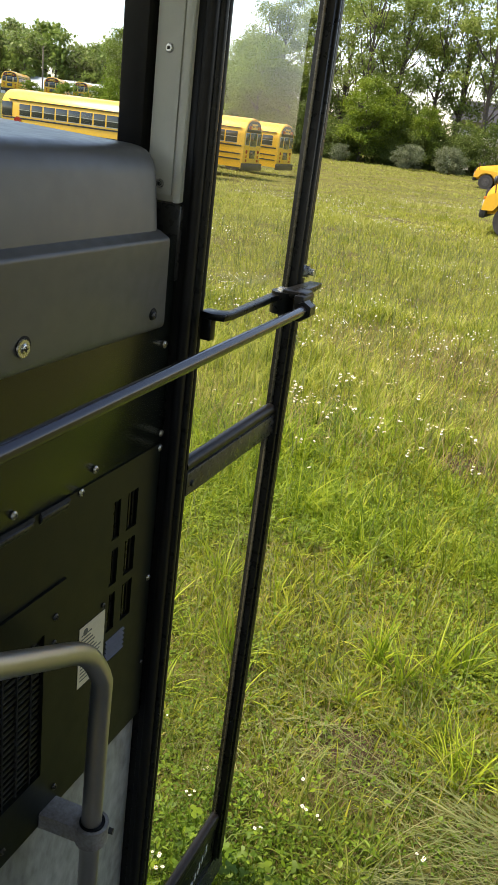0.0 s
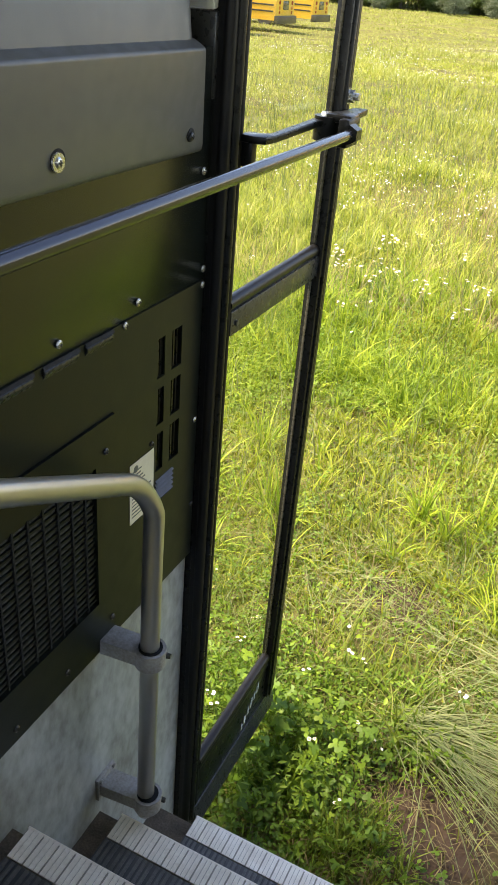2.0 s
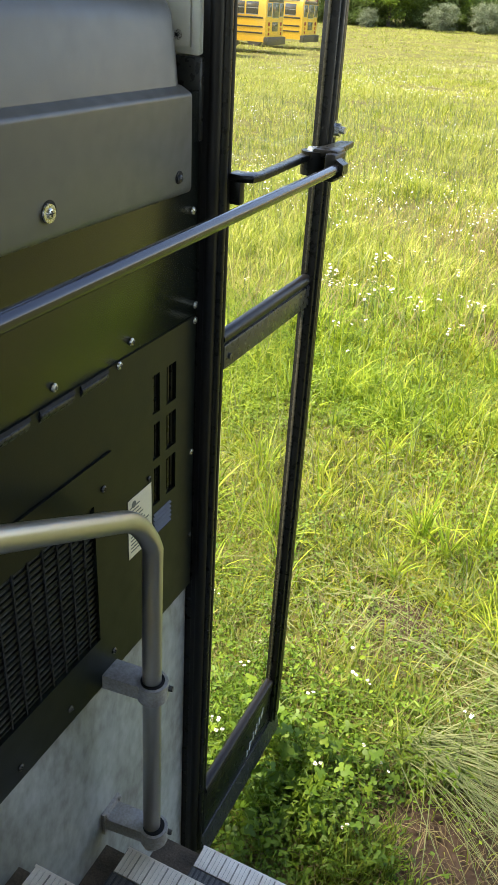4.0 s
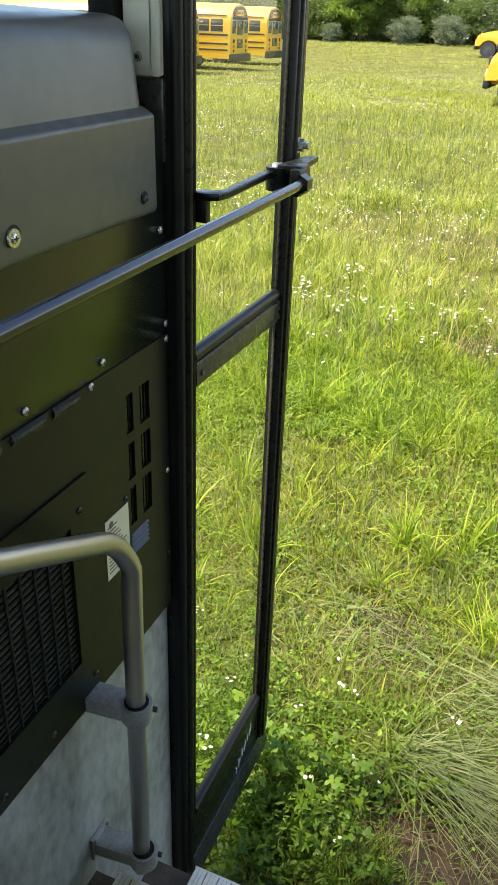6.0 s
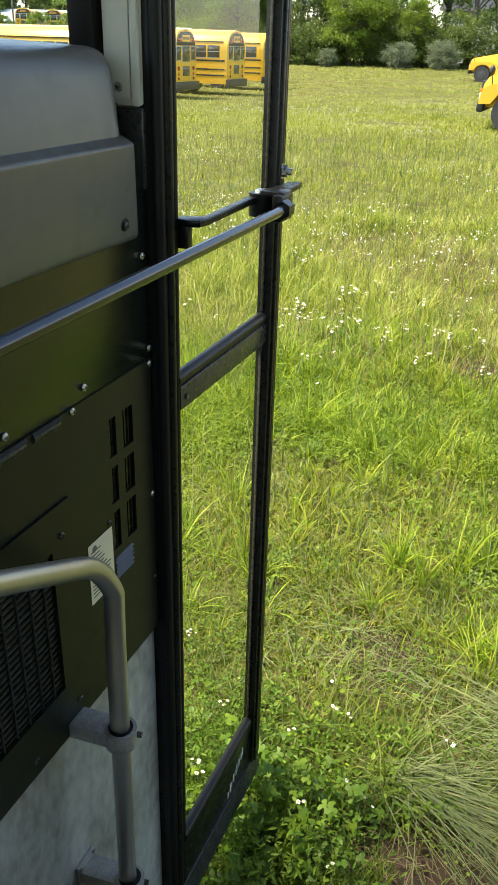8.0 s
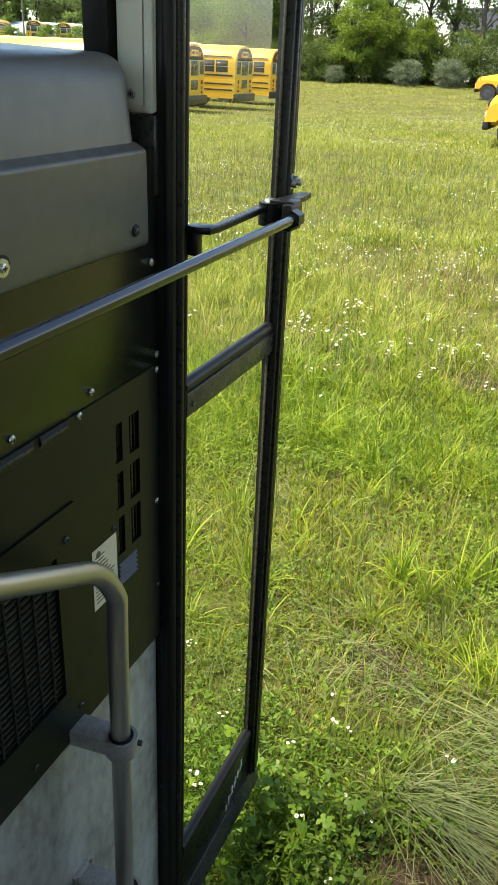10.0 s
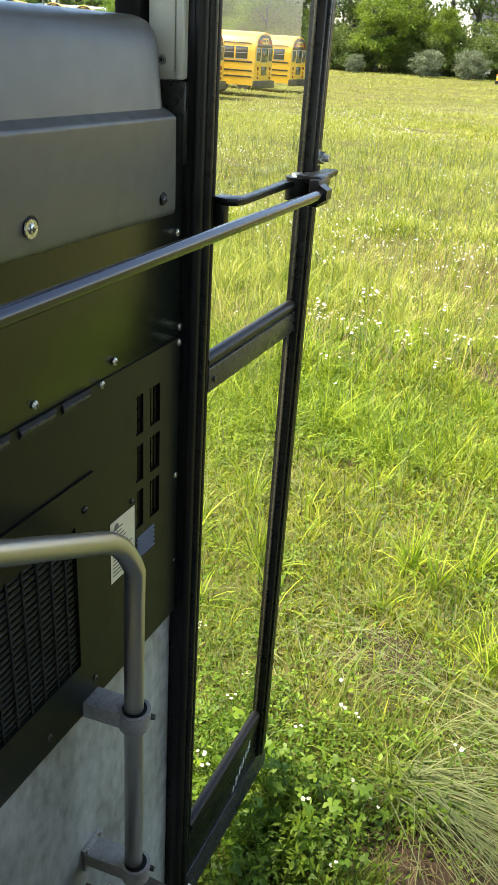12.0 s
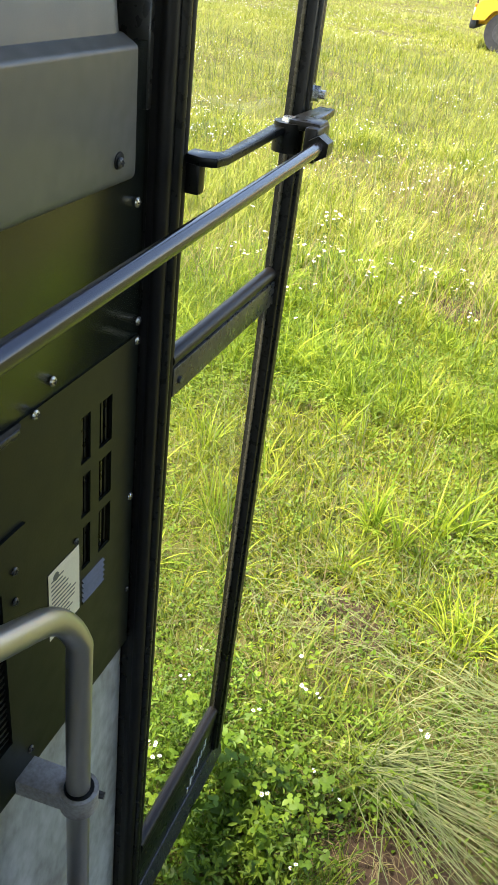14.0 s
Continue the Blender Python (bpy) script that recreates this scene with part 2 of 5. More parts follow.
M_LEAF_A = leaf_mat("tree_leaf_mid", [(0.09, 0.145, 0.032), (0.19, 0.265, 0.055), (0.32, 0.385, 0.10)], 0.25, 0.42, 0.5)
M_LEAF_B = leaf_mat("tree_leaf_bright", [(0.10, 0.165, 0.016), (0.16, 0.24, 0.022), (0.215, 0.29, 0.034)], 0.3, 0.35, 0.5)
# darker leaf tones that stand for the shade under the trees
M_LEAF_D = leaf_mat("shade_toned_undergrowth", [(0.035, 0.06, 0.014), (0.085, 0.13, 0.026), (0.17, 0.23, 0.045)], 0.3, 0.35, 0.5)
M_LEAF_C = leaf_mat("tree_leaf_grey", [(0.09, 0.12, 0.06), (0.14, 0.175, 0.095), (0.2, 0.23, 0.13)], 0.3, 0.25, 0.5)


def ground_mat():
    m, n, l, p = nodes_of("meadow_soil")
    tc = n.new("ShaderNodeTexCoord")
    a, b, c = (n.new("ShaderNodeTexNoise") for _ in range(3))
    for t, s, d in ((a, 0.9, 6), (b, 14.0, 8), (c, 0.05, 4)):
        t.inputs["Scale"].default_value, t.inputs["Detail"].default_value = s, d
        l.new(tc.outputs["Object"], t.inputs["Vector"])
    grass, soil = n.new("ShaderNodeMix"), n.new("ShaderNodeMix")
    for q in (grass, soil):
        q.data_type = "RGBA"
    # lowered thatch colours, with the shade between the blades put in
    grass.inputs[6].default_value, grass.inputs[7].default_value = (0.075, 0.09, 0.016, 1), (0.15, 0.145, 0.04, 1)
    l.new(c.outputs["Fac"], grass.inputs[0])
    soil.inputs[7].default_value = (0.055, 0.038, 0.025, 1)
    mr = n.new("ShaderNodeMapRange")
    mr.inputs["From Min"].default_value, mr.inputs["From Max"].default_value, mr.inputs["To Max"].default_value = 0.47, 0.62, 0.85
    mx = n.new("ShaderNodeMix")
    mx.inputs[0].default_value = 0.45
    l.new(a.outputs["Fac"], mx.inputs[2])
    l.new(b.outputs["Fac"], mx.inputs[3])
    l.new(mx.outputs[0], mr.inputs["Value"])
    total = mr.outputs["Result"]
    for spot, wide in (((0.58, 0.46, -0.05), 0.42), ((0.95, 0.40, -0.05), 0.4), ((0.24, 1.38, -0.05), 0.34), ((0.05, 4.6, -0.05), 0.5)):     # bare, worn places
        far, fall, top = n.new("ShaderNodeVectorMath"), n.new("ShaderNodeMapRange"), n.new("ShaderNodeMath")
        far.operation, top.operation = "DISTANCE", "MAXIMUM"
        far.inputs[1].default_value = spot
        l.new(tc.outputs["Object"], far.inputs[0])
        fall.inputs["From Min"].default_value, fall.inputs["From Max"].default_value = wide, wide * 0.35
        l.new(far.outputs["Value"], fall.inputs["Value"])
        l.new(fall.outputs["Result"], top.inputs[0])
        l.new(total, top.inputs[1])
        total = top.outputs[0]
    l.new(total, soil.inputs[0])
    l.new(grass.outputs[2], soil.inputs[6])
    l.new(soil.outputs[2], p.inputs["Base Color"])
    p.inputs["Roughness"].default_value, p.inputs["Specular IOR Level"].default_value = 0.95, 0.1
    bn = n.new("ShaderNodeBump")
    bn.inputs["Strength"].default_value, bn.inputs["Distance"].default_value = 1.0, 0.05
    l.new(b.outputs["Fac"], bn.inputs["Height"])
    l.new(bn.outputs["Normal"], p.inputs["Normal"])
    return m


M_GROUND = ground_mat()


# ---------------------------------------------------------------- mesh tools
def mesh_of(bm, name, material, smooth=False):
    me = bpy.data.meshes.new(name)
    bm.normal_update()
    bm.to_mesh(me)
    bm.free()
    me.materials.append(material)
    if smooth:
        me.polygons.foreach_set("use_smooth", [True] * len(me.polygons))
        me.set_sharp_from_angle(angle=radians(35))
    return me


def part(name, bm, material, parent=None, label="", smooth=True):
    ob = new(name, mesh_of(bm, name, material, smooth))
    if parent is not None:
        ob.parent = parent
    return tagged(ob, label)


def thing(name, label, category, at=(0, 0, 0), group="", kind=""):
    ob = new(name)
    ob.empty_display_size = 0.05
    ob.matrix_basis = pose(*at)
    return tagged(ob, label, category, group, kind)


def box(bm, x0, x1, y0, y1, z0, z1, bevel=0.0, seg=2):
    vs = bmesh.ops.create_cube(bm, size=1.0)["verts"]
    for v in vs:
        v.co = Vector(((x0 + x1) / 2 + v.co.x * (x1 - x0), (y0 + y1) / 2 + v.co.y * (y1 - y0), (z0 + z1) / 2 + v.co.z * (z1 - z0)))
    if bevel:
        es = list({e for v in vs for e in v.link_edges})
        bmesh.ops.bevel(bm, geom=es, offset=bevel, segments=seg, affect="EDGES", profile=0.5)
    return bm


def rod_between(bm, a, b, r0, r1=None, seg=14, caps=True):
    a, b = Vector(a), Vector(b)
    r1 = r0 if r1 is None else r1
    m = Matrix.Translation((a + b) / 2) @ (b - a).to_track_quat("Z", "Y").to_matrix().to_4x4()
    bmesh.ops.create_cone(bm, cap_ends=caps, segments=seg, radius1=r0, radius2=r1, depth=(b - a).length, matrix=m)
    return bm


def sweep(bm, points, r, seg=14):
    """A tube along points."""
    pts = [Vector(p) for p in points]
    rings, side = [], None
    for k, p in enumerate(pts):
        d = (pts[min(k + 1, len(pts) - 1)] - pts[max(k - 1, 0)]).normalized()
        side = (side - d * side.dot(d)).normalized() if side else d.orthogonal().normalized()
        up = d.cross(side)
        rings.append([bm.verts.new(p + r * (math.cos(2 * math.pi * j / seg) * side + math.sin(2 * math.pi * j / seg) * up)) for j in range(seg)])
    for a, b in zip(rings, rings[1:]):
        for j in range(seg):
            bm.faces.new((a[j], a[(j + 1) % seg], b[(j + 1) % seg], b[j]))
    bm.faces.new(rings[0][::-1])
    bm.faces.new(rings[-1])
    bmesh.ops.recalc_face_normals(bm, faces=bm.faces)
    return bm


def prism(bm, outline, axis, lo, hi, bevel=0.0, seg=2):
    """A closed outline of two coordinates, drawn out along the third axis."""
    def at(u, v, w):
        return {"x": (w, u, v), "y": (u, w, v), "z": (u, v, w)}[axis]
    a = [bm.verts.new(at(u, v, lo)) for u, v in outline]
    b = [bm.verts.new(at(u, v, hi)) for u, v in outline]
    fs = [bm.faces.new(a[::-1]), bm.faces.new(b)]
    n = len(outline)
    for k in range(n):
        fs.append(bm.faces.new((a[k], a[(k + 1) % n], b[(k + 1) % n], b[k])))
    bmesh.ops.recalc_face_normals(bm, faces=fs)
    if bevel:
        bmesh.ops.bevel(bm, geom=list({e for f in fs[:2] for e in f.edges}), offset=bevel, segments=seg, affect="EDGES", profile=0.5)
    return bm


def plate(bm, y0, y1, z0, z1, x0, x1, holes):
    """A sheet facing +x, with square holes (y0, y1, z0, z1) right through it."""
    ys = sorted({y0, y1, *(v for h in holes for v in h[:2])})
    zs = sorted({z0, z1, *(v for h in holes for v in h[2:])})
    for a, b in zip(ys, ys[1:]):
        for c, d in zip(zs, zs[1:]):
            u, w = (a + b) / 2, (c + d) / 2
            if not any(h[0] < u < h[1] and h[2] < w < h[3] for h in holes):
                box(bm, x0, x1, a, b, c, d)
    bmesh.ops.remove_doubles(bm, verts=bm.verts, dist=1e-5)
    seen = {}
    for f in bm.faces:
        key = tuple(round(c, 4) for c in f.calc_center_median())
        seen.setdefault(key, []).append(f)
    bmesh.ops.delete(bm, geom=[f for fs in seen.values() if len(fs) > 1 for f in fs], context="FACES_ONLY")
    return bm


def screw(parent, y, z, x, r=0.006, material=None, washer=0.0, name="screw"):
    """A domed screw head on a sheet that faces +x, with a cross cut into it."""
    bm = bmesh.new()
    if washer:
        rod_between(bm, (x, y, z), (x + 0.002, y, z), washer, washer * 0.95, 20)
    for k in range(4):
        a, b = math.sin(k * math.pi / 8) * r * 0.55, math.sin((k + 1) * math.pi / 8) * r * 0.55
        rod_between(bm, (x + 0.001 + a, y, z), (x + 0.001 + b, y, z), r * math.cos(k * math.pi / 8), r * max(0.3, math.cos((k + 1) * math.pi / 8)), 14)
    ob = part(name, bm, material or M_SCREW, parent)
    bm = bmesh.new()
    h = x + 0.0012 + r * 0.55
    box(bm, h - 0.001, h + 0.0004, y - r * 0.5, y + r * 0.5, z - r * 0.1, z + r * 0.1)
    box(bm, h - 0.001, h + 0.0003, y - r * 0.1, y + r * 0.1, z - r * 0.5, z + r * 0.5)
    part("screw_slot", bm, M_VOID, ob)
    return ob


def smooth_step(a, b, v):
    t = np.clip((v - a) / (b - a), 0, 1)
    return t * t * (3 - 2 * t)


def lie(x, y):
    """The height of the ground."""
    x, y = np.asarray(x, float), np.asarray(y, float)
    r, az = np.hypot(x, y), np.degrees(np.arctan2(x, np.maximum(y, 1e-3)))
    left = smooth_step(14, 22, -az)
    g = -0.05 - 0.42 * left * smooth_step(20, 42, r) + 3.0 * left * smooth_step(72, 128, r) * smooth_step(26, 36, -az)
    g = g + (1 - left) * (0.35 * smooth_step(45, 85, r)) + left * 0.8 * smooth_step(55, 90, r) * (1 - smooth_step(26, 36, -az))
    g = g * smooth_step(0.0, 3.0, y) + -0.05 * (1 - smooth_step(0.0, 3.0, y))
    bumps = 0.035 * np.sin(x * 1.3 + 0.6 * np.sin(y * 0.9)) * np.sin(y * 1.1 + 0.4) * smooth_step(1.2, 5, r)
    return g + bumps


# ================================================================ the bus: setting
FLOOR, CEIL = 1.09, 2.95
bm = bmesh.new()
box(bm, 0.0, 7.0, -2.3, -0.775, FLOOR - 0.06, FLOOR)
box(bm, 0.86, 7.0, -0.775, -0.03, FLOOR - 0.06, FLOOR)
tagged(part("floor", bm, M_TREAD, None, smooth=False), "black rubber floor of the school bus", "floor", kind="structure")
bm = bmesh.new()
box(bm, -0.62, 7.0, -2.36, 0.05, CEIL, CEIL + 0.05)
tagged(part("ceiling", bm, M_CEIL, None, smooth=False), "pale enamelled metal ceiling of the bus", "ceiling", kind="structure")
bm = bmesh.new()                                       # far side wall, with its row of window openings
box(bm, -0.62, 7.0, -2.36, -2.3, 0.35, 1.78)
box(bm, -0.62, 7.0, -2.36, -2.3, 2.66, CEIL)
for k in range(10):
    box(bm, -0.62 + k * 0.84, -0.54 + k * 0.84, -2.36, -2.3, 1.78, 2.66)
tagged(part("wall_street_side", bm, M_LINER, None, smooth=False), "pale enamelled side wall with window openings", "wall", kind="structure")
bm = bmesh.new()                                       # door side wall behind the doorway
box(bm, 0.86, 7.0, -0.03, 0.03, 0.2, 1.85)
box(bm, 0.86, 7.0, -0.03, 0.03, 2.6, CEIL)
for k in range(8):
    box(bm, 0.86 + k * 0.86, 0.96 + k * 0.86, -0.03, 0.03, 1.85, 2.6)
box(bm, 0.03, 0.86, -0.03, 0.03, 2.66, CEIL)
tagged(part("wall_door_side", bm, M_LINER, None, smooth=False), "pale enamelled side wall behind the doorway", "wall", kind="structure")
bm = bmesh.new()
box(bm, 6.95, 7.0, -2.3, -0.03, 0.35, CEIL)
tagged(part("wall_rear", bm, M_LINER, None, smooth=False), "pale enamelled rear wall of the bus", "wall", kind="structure")
bm = bmesh.new()                                       # front: scuttle below the windscreen, header above it
box(bm, -0.64, -0.58, -2.3, -0.04, 0.35, 2.0)
box(bm, -0.64, -0.40, -2.3, 0.0, 2.74, CEIL)
box(bm, -0.6, -0.12, -0.045, 0.015, 0.35, 2.035)
tagged(part("wall_scuttle", bm, M_LINER, None, smooth=False), "metal scuttle wall below the windscreen", "wall", kind="structure")

wall = thing("wall_stepwell", "galvanised steel stepwell wall, scuffed and water stained", "wall", kind="structure")
bm = bmesh.new()
plate(bm, -1.45, -0.002, 0.12, 1.06, -0.026, -0.006, [])
part("lower_sheet", bm, M_GALV, wall)
bm = bmesh.new()
box(bm, -0.05, -0.028, -1.45, -0.02, 0.12, 1.98)
part("backing", bm, M_VOID, wall)

# steps: three treads and their risers, with ribbed cream nosings
def ribbed(bm, x0, x1, y0, y1, z, pitch, rib, height):
    k, x = 0, x0
    while x + rib < x1:
        box(bm, x, x + rib, y0, y1, z, z + height)
        k += 1
        x += pitch if k % 3 else pitch * 1.25
    return bm


def stair_step(nose_y, back_y, z, x0, label):
    st = thing("stair_step", label, "step", group="entrance steps", kind="structure")
    bm = bmesh.new()
    box(bm, x0, 0.86, back_y, nose_y - 0.056, z - 0.02, z - 0.0025)
    part("tread", bm, M_TREAD, st, "black ribbed rubber tread")
    bm = bmesh.new()
    ribbed(bm, x0 + 0.004, 0.85, back_y, nose_y - 0.058, z - 0.0024, 0.0115, 0.0062, 0.0032)
    part("tread_ribs", bm, M_TREADRIB, st, "scuffed grey tread ribs")
    bm = bmesh.new()
    box(bm, x0, 0.86, nose_y - 0.055, nose_y, z - 0.03, z - 0.002, 0.003)
    part("nosing", bm, M_GRIME, st, "grime between the nosing ribs")
    bm = bmesh.new()
    ribbed(bm, x0 + 0.003, 0.855, nose_y - 0.054, nose_y - 0.0012, z - 0.0019, 0.0092, 0.0079, 0.0022)
    box(bm, x0, 0.86, nose_y - 0.0032, nose_y + 0.001, z - 0.028, z + 0.0002, 0.0008)
    part("nosing_ribs", bm, M_NOSING, st, "worn cream nosing ribs")
    bm = bmesh.new()
    box(bm, x0 - 0.03, 0.86, nose_y - 0.03, nose_y - 0.012, z - 0.25, z - 0.03)
    part("riser", bm, M_GALV, st)
    return st


stair_step(-0.079, -0.318, 0.350, 0.097, "bottom step with cream ribbed nosing at the doorway")
stair_step(-0.301, -0.548, 0.600, 0.043, "middle step with worn cream ribbed nosing")
stair_step(-0.530, -0.775, 0.845, 0.025, "upper step with worn cream ribbed nosing")
bm = bmesh.new()
box(bm, -0.006, 0.86, -0.318, -0.09, 0.30, 0.328)
box(bm, -0.006, 0.86, -0.548, -0.305, 0.55, 0.578)
box(bm, -0.006, 0.86, -0.775, -0.535, 0.795, 0.823)
tagged(part("trim_stepwell_pan", bm, M_DIRT, None), "grimy metal stepwell pan below the treads", "step pan", kind="structure")

# jamb and corner pillar
jamb = thing("door_frame", "black door frame upright with rubber gasket", "door frame", kind="structure")
bm = bmesh.new()
box(bm, 0.008, 0.026, 0.002, 0.014, 0.17, 2.66, 0.003)
box(bm, -0.045, 0.006, 0.0005, 0.012, 0.17, 1.89)
part("upright", bm, M_BLACK, jamb)
bm = bmesh.new()
box(bm, -0.01, 0.026, 0.001, 0.012, 0.16, 2.66, 0.003)
rod_between(bm, (0.020, 0.011, 0.16), (0.020, 0.011, 2.66), 0.0115, seg=16)
part("gasket", bm, M_RUBBER, jamb, "bulbous black rubber gasket")
bm = bmesh.new()
rod_between(bm, (0.030, 0.0235, 0.165), (0.030, 0.0235, 2.64), 0.0092, seg=14)
part("hinge_tube", bm, M_BLACK, jamb)

pillar = thing("trim_corner_pillar", "pale grey-green painted corner pillar with a screwed cover", "pillar", kind="structure")
bm = bmesh.new()
box(bm, -0.060, 0.006, 0.0, 0.03, 1.975, CEIL, 0.004)
part("post", bm, M_PILLAR, pillar)
bm = bmesh.new()
box(bm, -0.056, -0.014, -0.0045, -0.0005, 1.985, CEIL, 0.001)
part("cover_strip", bm, M_PILLAR, pillar)
bm = bmesh.new()
box(bm, -0.010, 0.004, -0.010, -0.0005, 1.975, CEIL, 0.004)
part("edge_bead", bm, M_PILLAR, pillar)
bm = bmesh.new()
box(bm, -0.060, 0.007, -0.006, 0.03, 1.86, 1.974, 0.003)
part("lower_post", bm, M_RAIL, pillar)
bm = bmesh.new()
box(bm, -0.108, -0.062, -0.018, 0.03, 1.95, CEIL, 0.008)
part("window_rubber", bm, M_RUBBER, pillar, "black rubber window seal")
for z in (2.185, 2.0, 2.45):
    bm = bmesh.new()
    rod_between(bm, (-0.034, -0.004, z), (-0.034, -0.008, z), 0.0075, 0.005, 16)
    sc = part("screw", bm, M_SCREW, pillar)
    bm = bmesh.new()
    box(bm, -0.036, -0.032, -0.0084, -0.0078, z - 0.002, z + 0.002)
    part("screw_slot", bm, M_VOID, sc)

win = thing("window_1", "front windscreen glass above the dash", "windscreen", kind="structure")
bm = bmesh.new()
outline = [(-0.112, 0.0), (-0.30, -0.10), (-0.46, -0.34), (-0.55, -0.8), (-0.58, -1.5), (-0.56, -2.28)]
for lo, hi in zip(outline, outline[1:]):
    vs = [bm.verts.new((*lo, 2.0)), bm.verts.new((*hi, 2.0)), bm.verts.new((hi[0] + 0.04, hi[1], 2.76)), bm.verts.new((lo[0] + 0.02, lo[1], 2.76))]
    bm.faces.new(vs)
bmesh.ops.remove_doubles(bm, verts=bm.verts, dist=1e-4)
pane = part("pane", bm, M_SCREEN, win)
pane.visible_shadow = False

# ================================================================ dash wall things
# grey moulded dash cover: lower apron, a lip, an upper face rounding into the top
cover = thing("dash_cover", "grey grained plastic dash cover with a moulded lip", "dash cover")
def rounded(outline, corner, r, n=6):
    """Rounds one corner of an outline."""
    out = []
    for k, p in enumerate(outline):
        if k not in corner:
            out.append(p)
            continue
        a, b, c = (Vector(outline[(k + d) % len(outline)]) for d in (-1, 0, 1))
        u, v = (a - b).normalized(), (c - b).normalized()
        rr = corner[k] if isinstance(corner, dict) else r
        for j in range(n + 1):
            t = j / n
            out.append(tuple((b + u * rr * (1 - t) ** 2 + v * rr * t ** 2)))
    return out


bm = bmesh.new()
apron = rounded([(-0.03, 1.789), (0.011, 1.791), (0.021, 1.931), (0.004, 1.9405), (-0.03, 1.944)], {1: 0.012, 3: 0.003, 2: 0.005}, 0)
prism(bm, apron, "y", -1.6, -0.036, 0.0025, 2)
for v in bm.verts:
    if v.co.y > -0.2:
        v.co.y -= 0.022 * max(0.0, v.co.z - 1.79) / 0.15
part("apron", bm, M_DASH, cover)
bm = bmesh.new()
upper = rounded([(-0.04, 1.936), (0.005, 1.936), (-0.008, 2.052), (-0.30, 2.064), (-0.55, 2.045), (-0.55, 1.936)], {2: 0.035, 4: 0.03}, 0)
prism(bm, upper, "y", -1.6, -0.047, 0.030, 5)
part("top", bm, M_DASH, cover)
for y, z, w in ((-0.378, 1.826, 0.0115), (-0.081, 1.819, 0.0), (-0.78, 1.826, 0.0115)):
    # black disc set up and right, standing for the shadow in the dimple
    bm = bmesh.new()
    rod_between(bm, (0.0100, y + 0.002, z + 0.0015), (0.0147, y + 0.002, z + 0.0015), 0.0136 if w else 0.0105, 0.0132 if w else 0.009, 28)
    part("dimple_shadow", bm, M_VOID, cover)
    screw(cover, y, z, 0.0152, 0.0068 if w else 0.0062, M_SCREW if w else M_DARKSCREW, w)

upper_panel = thing("upper_panel", "glossy black sheet metal panel below the dash cover", "panel")
bm = bmesh.new()
box(bm, -0.004, 0.0038, -1.45, -0.0005, 1.5875, 1.93, 0.001)
part("sheet", bm, M_UPPER, upper_panel)
for y, z in ((-0.019, 1.761), (-0.006, 1.606), (-0.197, 1.606), (-0.377, 1.605), (-0.56, 1.605)):
    screw(upper_panel, y, max(z, 1.595), 0.0038, 0.0062)

heater = thing("heater_cover", "black heater cover with slots, louvres and a grille", "heater")
slots = [(y0, y1, z0, z1) for y0, y1 in ((-0.141, -0.119), (-0.098, -0.067)) for z0, z1 in ((1.461, 1.529), (1.376, 1.442), (1.287, 1.359))]
notches = [(-0.325, -0.264, 1.574, 1.5835), (-0.412, -0.342, 1.574, 1.5835), (-0.505, -0.433, 1.574, 1.5835), (-0.60, -0.528, 1.574, 1.5835)]
louvre = [(-0.141, -0.085, 1.223, 1.269)]
bm = bmesh.new()
plate(bm, -0.262, -0.003, 1.025, 1.587, 0.001, 0.005, slots + louvre)
plate(bm, -1.45, -0.262, 1.458, 1.587, 0.001, 0.005, [])
part("sheet", bm, M_PANEL, heater, smooth=False)
for y0, y1, z0, z1 in slots:
    bm = bmesh.new()
    for j in range(3):
        u = y0 + (y1 - y0) * (j + 0.5) / 3
        box(bm, -0.006, 0.0, u - 0.0035, u + 0.0005, z0, z1)
    part("slot_vane", bm, M_BLACK, heater)
for j in range(5):
    u = 1.2275 + j * 0.0092
    bm = bmesh.new()
    prism(bm, [(-0.002, u), (0.0075, u + 0.0005), (0.0085, u + 0.0016), (0.005, u + 0.0046), (-0.002, u + 0.006)], "y", -0.141, -0.085)
    part("louvre_blade", bm, M_LOUVRE, heater)
for y0, y1, z0, z1 in notches:
    bm = bmesh.new()
    prism(bm, [(0.0045, 1.584), (0.0095, 1.581), (0.010, 1.578), (0.0045, 1.568)], "y", y0, y1, 0.001)
    part("scoop", bm, M_SCOOP, heater)
    # dark solid drawn in place of the scoop's shaded opening
    bm = bmesh.new()
    prism(bm, [(0.0045, 1.5868), (0.0058, 1.5868), (0.0082, 1.5822), (0.0045, 1.582)], "y", y0 + 0.001, y1 + 0.004)
    part("scoop_mouth_shade", bm, M_VOID, heater)
for y, z in ((-0.008, 1.584), (-0.232, 1.586), (-0.505, 1.564), (-0.012, 1.335)):
    screw(heater, y, z - 0.004, 0.005, 0.0062)
for y, z in ((-0.012, 1.148), (-0.155, 1.35)):
    screw(heater, y, z, 0.005, 0.005, M_DARKSCREW)
# the blower box stands proud of the sheet
bm = bmesh.new()
plate(bm, -1.45, -0.262, 1.024, 1.457, 0.001, 0.009, [(-1.30, -0.312, 1.128, 1.388)])
part("blower_box", bm, M_PANEL, heater, smooth=False)
for y, z in ((-0.290, 1.36), (-0.277, 1.075), (-0.40, 1.055), (-0.52, 1.05), (-0.7, 1.05), (-0.288, 1.405)):
    screw(heater, y, z, 0.009, 0.0058, M_DARKSCREW)
bm = bmesh.new()
